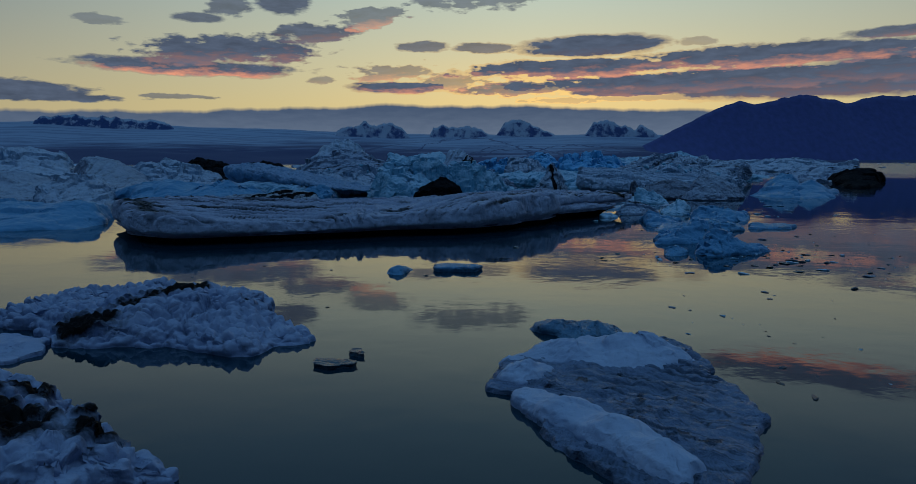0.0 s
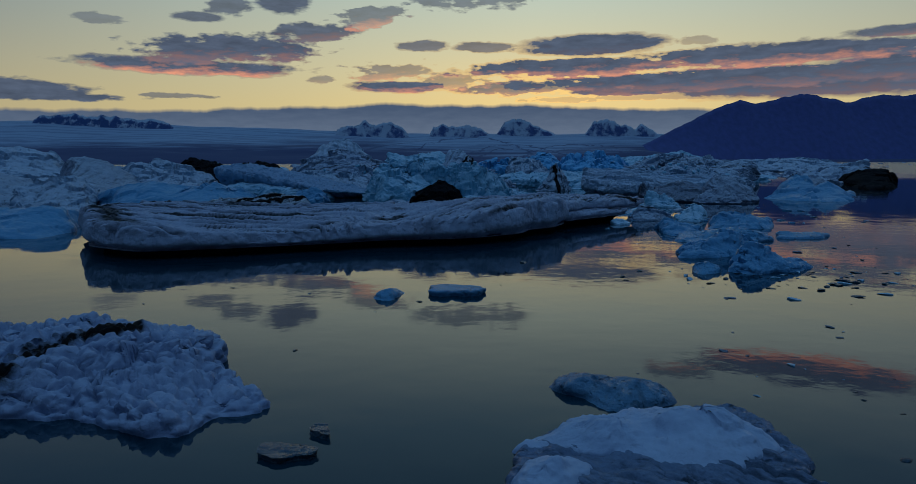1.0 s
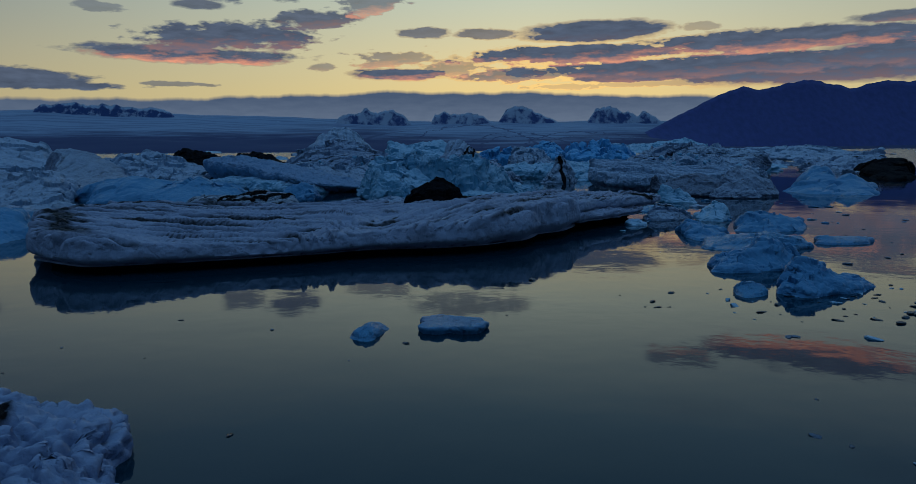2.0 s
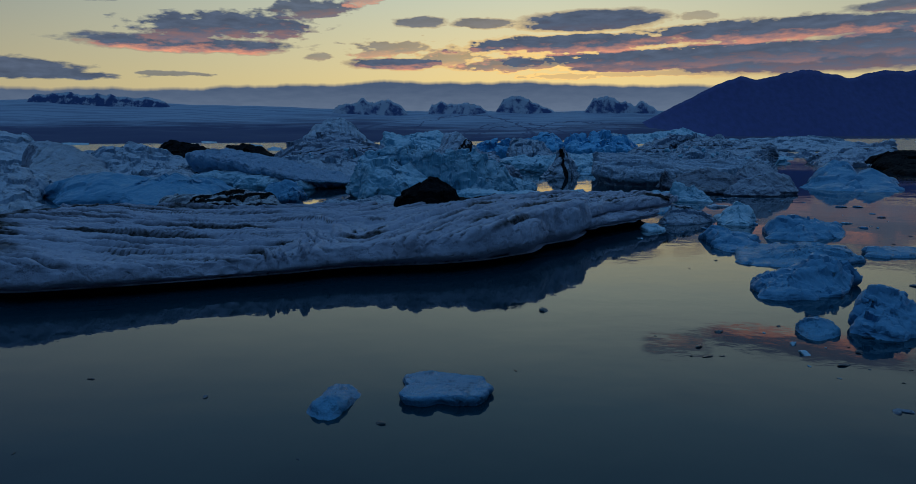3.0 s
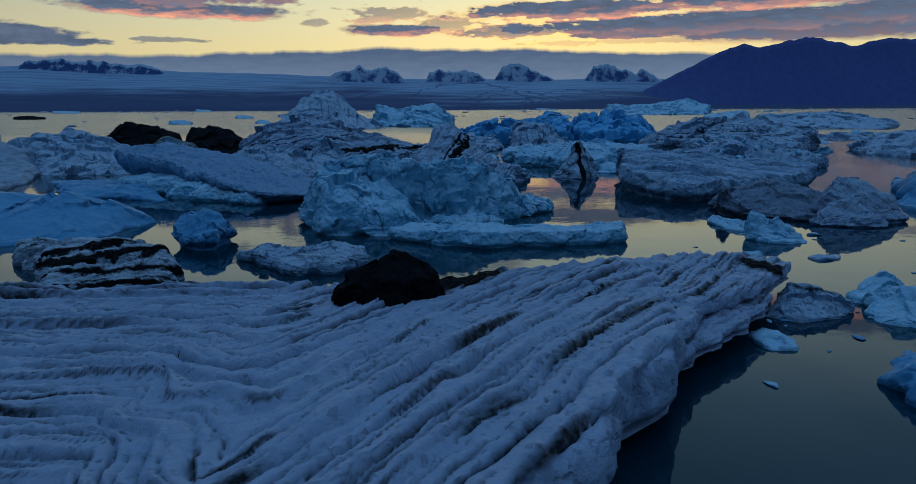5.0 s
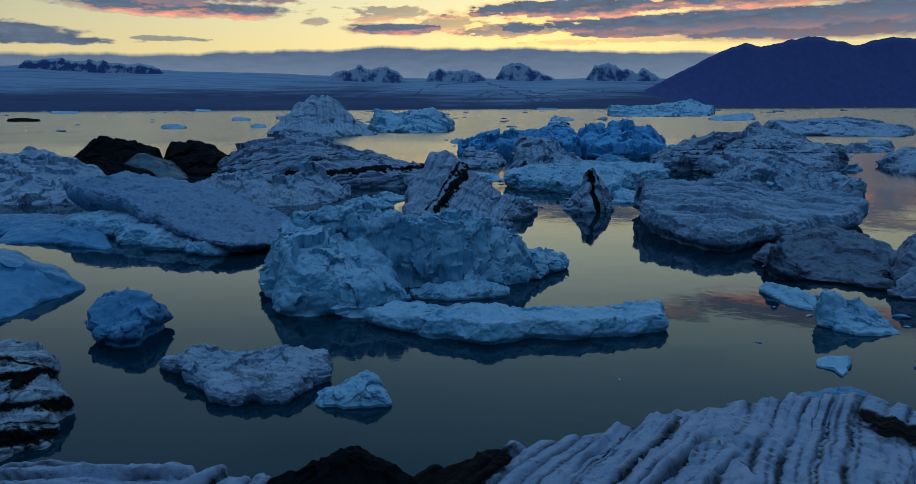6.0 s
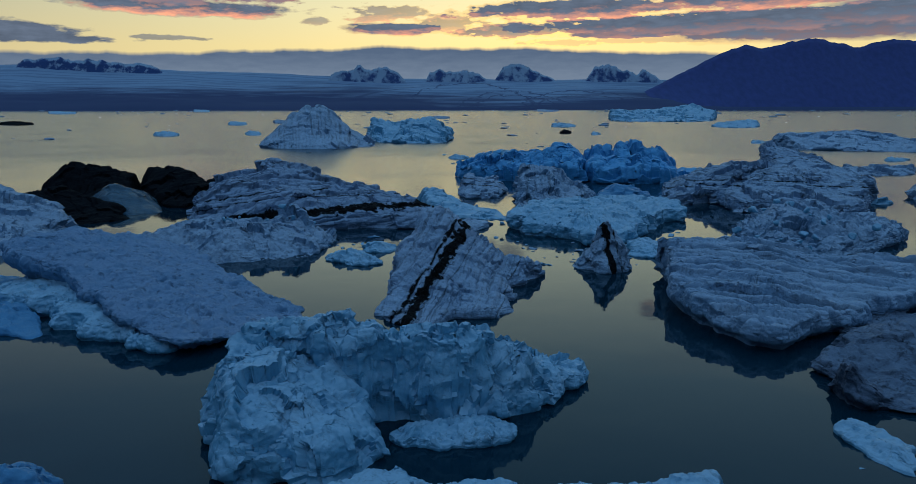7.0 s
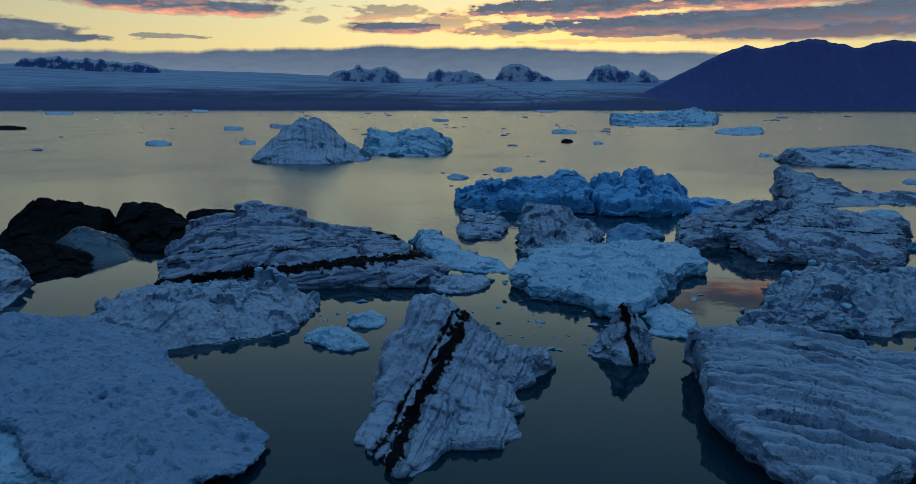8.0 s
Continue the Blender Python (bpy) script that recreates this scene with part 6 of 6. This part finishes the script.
berg("ice_floe", (137.2, 277.6), [(-4.9, -1.6), (-2.1, -3.2), (2.8, -1.6), (5.6, 3.3), (-1.6, 3.3)],
     [(-1.5, 0.0, 1.38), (1.1, 0.0, 1.03)],
     "clean", "small far ice floe on open water", wall=1, res=0.5, rugged=0.5, rugged_size=2, seed=95)
berg("ice_floe", (74.4, 180.1), [(-2.6, -0.5), (-0.6, -0.9), (2.0, -0.5), (2.8, 0.9), (-1.5, 0.9)],
     [(-0.9, -0.0, 1.32), (0.7, -0.0, 1.13)],
     "clean", "small far ice floe on open water", wall=1, res=0.5, rugged=0.5, rugged_size=2, seed=96)
berg("ice_floe", (-1015.6, 2912.9), [(92.4, -333.0), (193.1, -540.3), (145.0, -331.1), (-184.9, 603.7), (-245.5, 600.7)],
     [(20.5, -82.8, 8.85), (39.4, -82.1, 4.43)],
     "clean", "small far ice floe on open water", wall=1, res=0.5, rugged=0.5, rugged_size=2, seed=97)
berg("ice_floe", (-1102.5, 2063.2), [(54.6, -159.6), (150.7, -272.5), (120.9, -157.9), (-125.6, 296.2), (-200.7, 293.7)],
     [(4.8, -29.2, 6.30), (28.1, -28.5, 3.15)],
     "clean", "small far ice floe on open water", wall=1, res=0.5, rugged=0.5, rugged_size=2, seed=98)
berg("ice_floe", (370.1, 2971.5), [(-80.6, -348.1), (-71.2, -562.2), (-7.2, -345.5), (124.6, 630.0), (34.7, 625.5)],
     [(-24.7, -88.2, 6.77), (2.3, -87.2, 2.26)],
     "ash", "small far ice floe on open water", wall=1, res=0.5, rugged=0.5, rugged_size=2, seed=99)
berg("ice_ridge", (2.6, 13.7), [(-1.5, 1.7), (-1.0, 0.4), (-0.5, -0.5), (0.1, -1.5), (0.8, -2.5), (1.5, -1.6), (1.1, -0.5), (0.5, 0.5), (-0.3, 1.6), (-1.1, 2.2)],
     [(-1.1, 1.8, 0.35), (-0.5, 0.7, 0.55), (0.1, -0.5, 0.60), (0.7, -1.5, 0.60), (1.0, -2.0, 0.45)],
     "ridge", "long snowy ridge of the wet floe", wall=0.22, notch=0.1, res=0.05, rugged=0.12, rugged_size=0.7, facet=0.15, edge=0.35, jag=0.15, chunky=0.2, ragged=0.3, hollow=1.0, crisp=80, seed=100)
berg("ice_ridge", (1.7, 17.0), [(-1.0, -0.2), (-0.6, -0.8), (-0.2, -1.0), (0.5, -0.4), (0.9, 0.3), (0.5, 1.0), (-0.4, 0.8)],
     [(0.0, -0.1, 0.54), (-0.4, -0.2, 0.34), (0.5, -0.0, 0.22)],
     "ridge", "rounded snowy hump of the wet floe", wall=0.35, res=0.05, rugged=0.12, rugged_size=0.5, facet=0.15, edge=0.3, jag=0.12, chunky=0.2, ragged=0.5, hollow=1.0, crisp=80, seed=101)
berg("ice_ridge", (3.7, 18.3), [(-2.8, 0.0), (-2.1, -0.5), (-1.4, -0.7), (-0.5, -1.0), (0.5, -1.5), (1.8, -0.8), (2.4, -0.1), (2.1, 1.2), (1.0, 1.9), (-1.1, 1.3)],
     [(-1.2, 0.2, 0.52), (-0.4, -0.0, 0.46), (0.6, 0.2, 0.71), (1.4, 0.0, 0.55), (2.1, -0.3, 0.23), (-2.3, -0.0, 0.16), (-0.1, -0.5, 0.36)],
     "ridge", "jagged snowy crest of the wet floe", wall=0.3, res=0.05, rugged=0.12, rugged_size=0.6, facet=0.15, edge=0.2, jag=0.3, chunky=0.2, ragged=0.5, hollow=1.0, crisp=80, seed=102)


# ---- loose ice ----
def chunk(name, size, mat, seed, flat=0.6):
    """A small angular lump of ice, about size across, its middle at the origin."""
    bm = bmesh.new()
    bmesh.ops.create_icosphere(bm, subdivisions=3, radius=0.5)
    p = np.array([v.co for v in bm.verts])
    rnd = np.random.RandomState(seed)
    for _ in range(9):
        d = rnd.normal(size=3)
        d /= np.linalg.norm(d)
        cut = rnd.uniform(0.2, 0.42)
        over = np.clip(p @ d - cut, 0, None)
        p = p - over[:, None] * d * 0.95
    p = p * (1 + 0.16 * fractal(p * 3 + seed, 3))[:, None]
    p *= np.array((1.0, rnd.uniform(0.55, 0.9), flat)) * size
    for v, q in zip(bm.verts, p):
        v.co = q
    me = bpy.data.meshes.new(name)
    bm.to_mesh(me)
    bm.free()
    me.polygons.foreach_set("use_smooth", np.ones(len(me.polygons), bool))
    me.materials.append(MATS[mat])
    return me


def top_of(ob, x, y):
    """The highest point of a berg's mesh near the world place (x, y)."""
    co = np.empty(len(ob.data.vertices) * 3)
    ob.data.vertices.foreach_get("co", co)
    co = co.reshape(-1, 3) + np.array(ob.location)
    near = np.argsort((co[:, 0] - x) ** 2 + (co[:, 1] - y) ** 2)[:12]
    return float(co[near, 2].max())


def loose_blocks(label, spots, sizes, mat, seed, others=()):
    """Fallen blocks that lie on the berg with that label, as its parts."""
    body = next(o for o in scene.objects if "label" in o and o["label"] == label)
    ob = tagged(new("iceberg"), label, "iceberg", "floating icebergs")
    ob.location = body.location
    for key in ("label", "category", "group"):
        del body[key]
    body.name, body.parent, body.location = "ice_body", ob, (0, 0, 0)
    for other in [o for o in scene.objects if "label" in o and o["label"] in others]:
        for key in ("label", "category", "group"):
            del other[key]
        other.name, other.parent, other.location = other.name.split(".")[0], ob, other.location - ob.location
    rnd = np.random.RandomState(seed)
    shapes = [chunk("loose_block", 1.0, mat, seed + k, 0.75) for k in range(4)]
    for x, y, spread, count in spots:
        for _ in range(count):
            px, py = x + rnd.normal() * spread, y + rnd.normal() * spread
            s = rnd.uniform(*sizes)
            part = new("loose_block", shapes[rnd.randint(4)])
            part.parent = ob
            part.matrix_local = pose(px - ob.location.x, py - ob.location.y, top_of(body, px - ob.location.x, py - ob.location.y) + 0.2 * s, rnd.uniform(-20, 20), rnd.uniform(-20, 20), rnd.uniform(0, 360)) @ Matrix.Scale(s, 4)


loose_blocks("crumbling white iceberg with loose blocks", [(38, 141, 3.0, 14), (45, 144, 3.0, 12), (36, 134, 2.5, 10)], (0.5, 1.6), "clean", 11)
loose_blocks("angular blue-white iceberg with a tilted flat face", [(-20, 150, 2.5, 10), (-27, 147, 3.0, 8)], (0.4, 1.2), "clean", 21)
loose_blocks("large jagged pale-blue iceberg with a fluted wall", [(-1.8, 90.0, 0.6, 4), (1.0, 94.0, 1.0, 4)], (0.4, 1.1), "clean", 31,
             ("high fluted back wall of the jagged iceberg", "low jagged lobe of the jagged iceberg"))
loose_blocks("flat pale iceberg with a fluted side", [(14, 150, 3.0, 12)], (0.4, 1.1), "clean", 41)

def gather(label, others):
    """The berg with that label, with the ridges that stand on it as its parts."""
    body = next(o for o in scene.objects if "label" in o and o["label"] == label)
    ob = tagged(new("iceberg"), label, "iceberg", "floating icebergs")
    ob.location = body.location
    for part in [body] + [o for o in scene.objects if "label" in o and o["label"] in others]:
        for key in ("label", "category", "group"):
            del part[key]
        part.name = "ice_body" if part == body else part.name.split(".")[0]
        place = part.location - ob.location
        part.parent, part.location = ob, place


gather("bluish dished ice floe with wet hollow top and raised rim", ("long snowy ridge of the wet floe", "rounded snowy hump of the wet floe", "jagged snowy crest of the wet floe"))

gather("long flat iceberg with folded layers and dark dirt bands", ("upper plate of ice that juts out past the flat iceberg", "lower plate of ice that juts out past the flat iceberg",
        "black foot of the flat iceberg", "black ice that deepens the shade under the jutting plates"))
gather("big tilted white ice slab sloping into the water", ("pale blue apron under the tilted slab",))

# brash: broken bits that drift between the icebergs
brash_shapes = [("clean", 0.45), ("blue", 0.4), ("glass", 0.35), ("ash", 0.4)]
brash = {}
for k, (mat, flat) in enumerate(brash_shapes):
    for v in range(2):
        ob = new("ice_fragment", chunk("ice_fragment", 1.0, mat, 60 + 2 * k + v, flat))
        words = {"clean": "small pale ice fragment drifting on the lake", "blue": "small blue ice fragment drifting on the lake",
                 "glass": "small dark clear ice fragment on the lake", "ash": "small grey dirty ice fragment on the lake"}[mat]
        ob.location = (-60 - 3 * k - v, 40, 0.0)
        brash[mat, v] = tagged(ob, words, "ice fragment", "drifting ice fragments")

DRIFT = [
    # x, y, spread x, spread y, how many, sizes, kinds
    (15.0, 37.0, 4.0, 2.2, 90, (0.12, 0.6), ("clean", "glass", "glass")), (20.0, 31.0, 4.0, 3.5, 45, (0.10, 0.6), ("glass", "clean", "ash")),
    (22.0, 47.0, 5.0, 5.0, 26, (0.15, 0.7), ("clean", "ash", "glass")), (9.5, 25.0, 3.0, 3.0, 8, (0.08, 0.3), ("glass", "ash")),
    (8.5, 21.0, 1.6, 2.5, 16, (0.06, 0.32), ("glass", "glass", "clean")), (13.0, 16.0, 3.0, 3.5, 9, (0.06, 0.3), ("glass", "ash")), (-5.5, 31.0, 3.5, 3.0, 9, (0.06, 0.3), ("glass", "ash"))]
DRIFT += [
    (26.0, 66.0, 5.0, 4.0, 22, (0.2, 0.9), ("clean", "blue", "ash")), (17.0, 66.0, 2.5, 3.0, 10, (0.2, 0.7), ("clean", "blue")),
    (30.0, 84.0, 5.0, 5.0, 14, (0.3, 1.0), ("clean", "blue", "ash")), (13.0, 139.0, 5.0, 4.0, 30, (0.4, 1.6), ("clean", "clean", "ash")),
    (25.0, 147.0, 4.0, 4.0, 22, (0.4, 1.8), ("clean", "clean", "ash")), (-12.0, 146.0, 3.0, 3.0, 12, (0.4, 1.5), ("clean", "blue")),
    (-31.0, 152.0, 5.0, 4.0, 8, (0.4, 1.2), ("clean", "ash")), (-5.0, 100.0, 22.0, 14.0, 14, (0.15, 0.6), ("glass", "clean", "ash")),
    (4.0, 176.0, 10.0, 8.0, 14, (0.4, 1.6), ("clean", "ash")), (30.0, 330.0, 130.0, 70.0, 30, (0.6, 3.0), ("clean", "ash", "glass"))]
rnd = np.random.RandomState(5)
for x, y, sx, sy, count, sizes, kinds in DRIFT:
    for _ in range(count):
        s = sizes[0] + (sizes[1] - sizes[0]) * rnd.rand() ** 2.2
        px, py = x + sx * rnd.normal(), y + sy * rnd.normal()
        copy_thing(brash[kinds[rnd.randint(len(kinds))], rnd.randint(2)], pose(px, py, 0.03 * s, 0, 0, rnd.uniform(0, 360)) @ Matrix.Diagonal((s * 1.2, s, s * rnd.uniform(0.4, 0.8), 1)))


def far_brash():
    """Specks of ice far out on the lake, past counting."""
    bits, faces, at = [], [], 0
    source = [chunk("bit", 1.0, "ash", 90 + k, 0.4) for k in range(3)]
    shape = [(np.array([v.co for v in me.vertices]), [tuple(q.vertices) for q in me.polygons]) for me in source]
    for x, y, sx, sy, count, sizes in ((-40, 700, 340, 190, 70, (2.0, 9.0)), (100, 1500, 800, 450, 80, (5.0, 22.0)), (0, 2600, 1500, 500, 60, (8.0, 34.0))):
        for _ in range(count):
            s = sizes[0] + (sizes[1] - sizes[0]) * rnd.rand() ** 2.4
            p, f = shape[rnd.randint(3)]
            bits.append(p * (s, s, s * 0.6) + (x + sx * rnd.normal(), min(3500, y + sy * rnd.normal()), 0.05 * s))
            faces += [tuple(i + at for i in q) for q in f]
            at += len(p)
    me = bpy.data.meshes.new("far_brash_ice")
    me.from_pydata(np.concatenate(bits).tolist(), [], faces)
    me.materials.append(MATS["ash"])
    for old in source:
        bpy.data.meshes.remove(old)
    tagged(new("far_brash_ice", me), "scattered far specks of floating ice on the lake", "brash ice", kind="stuff")


far_brash()
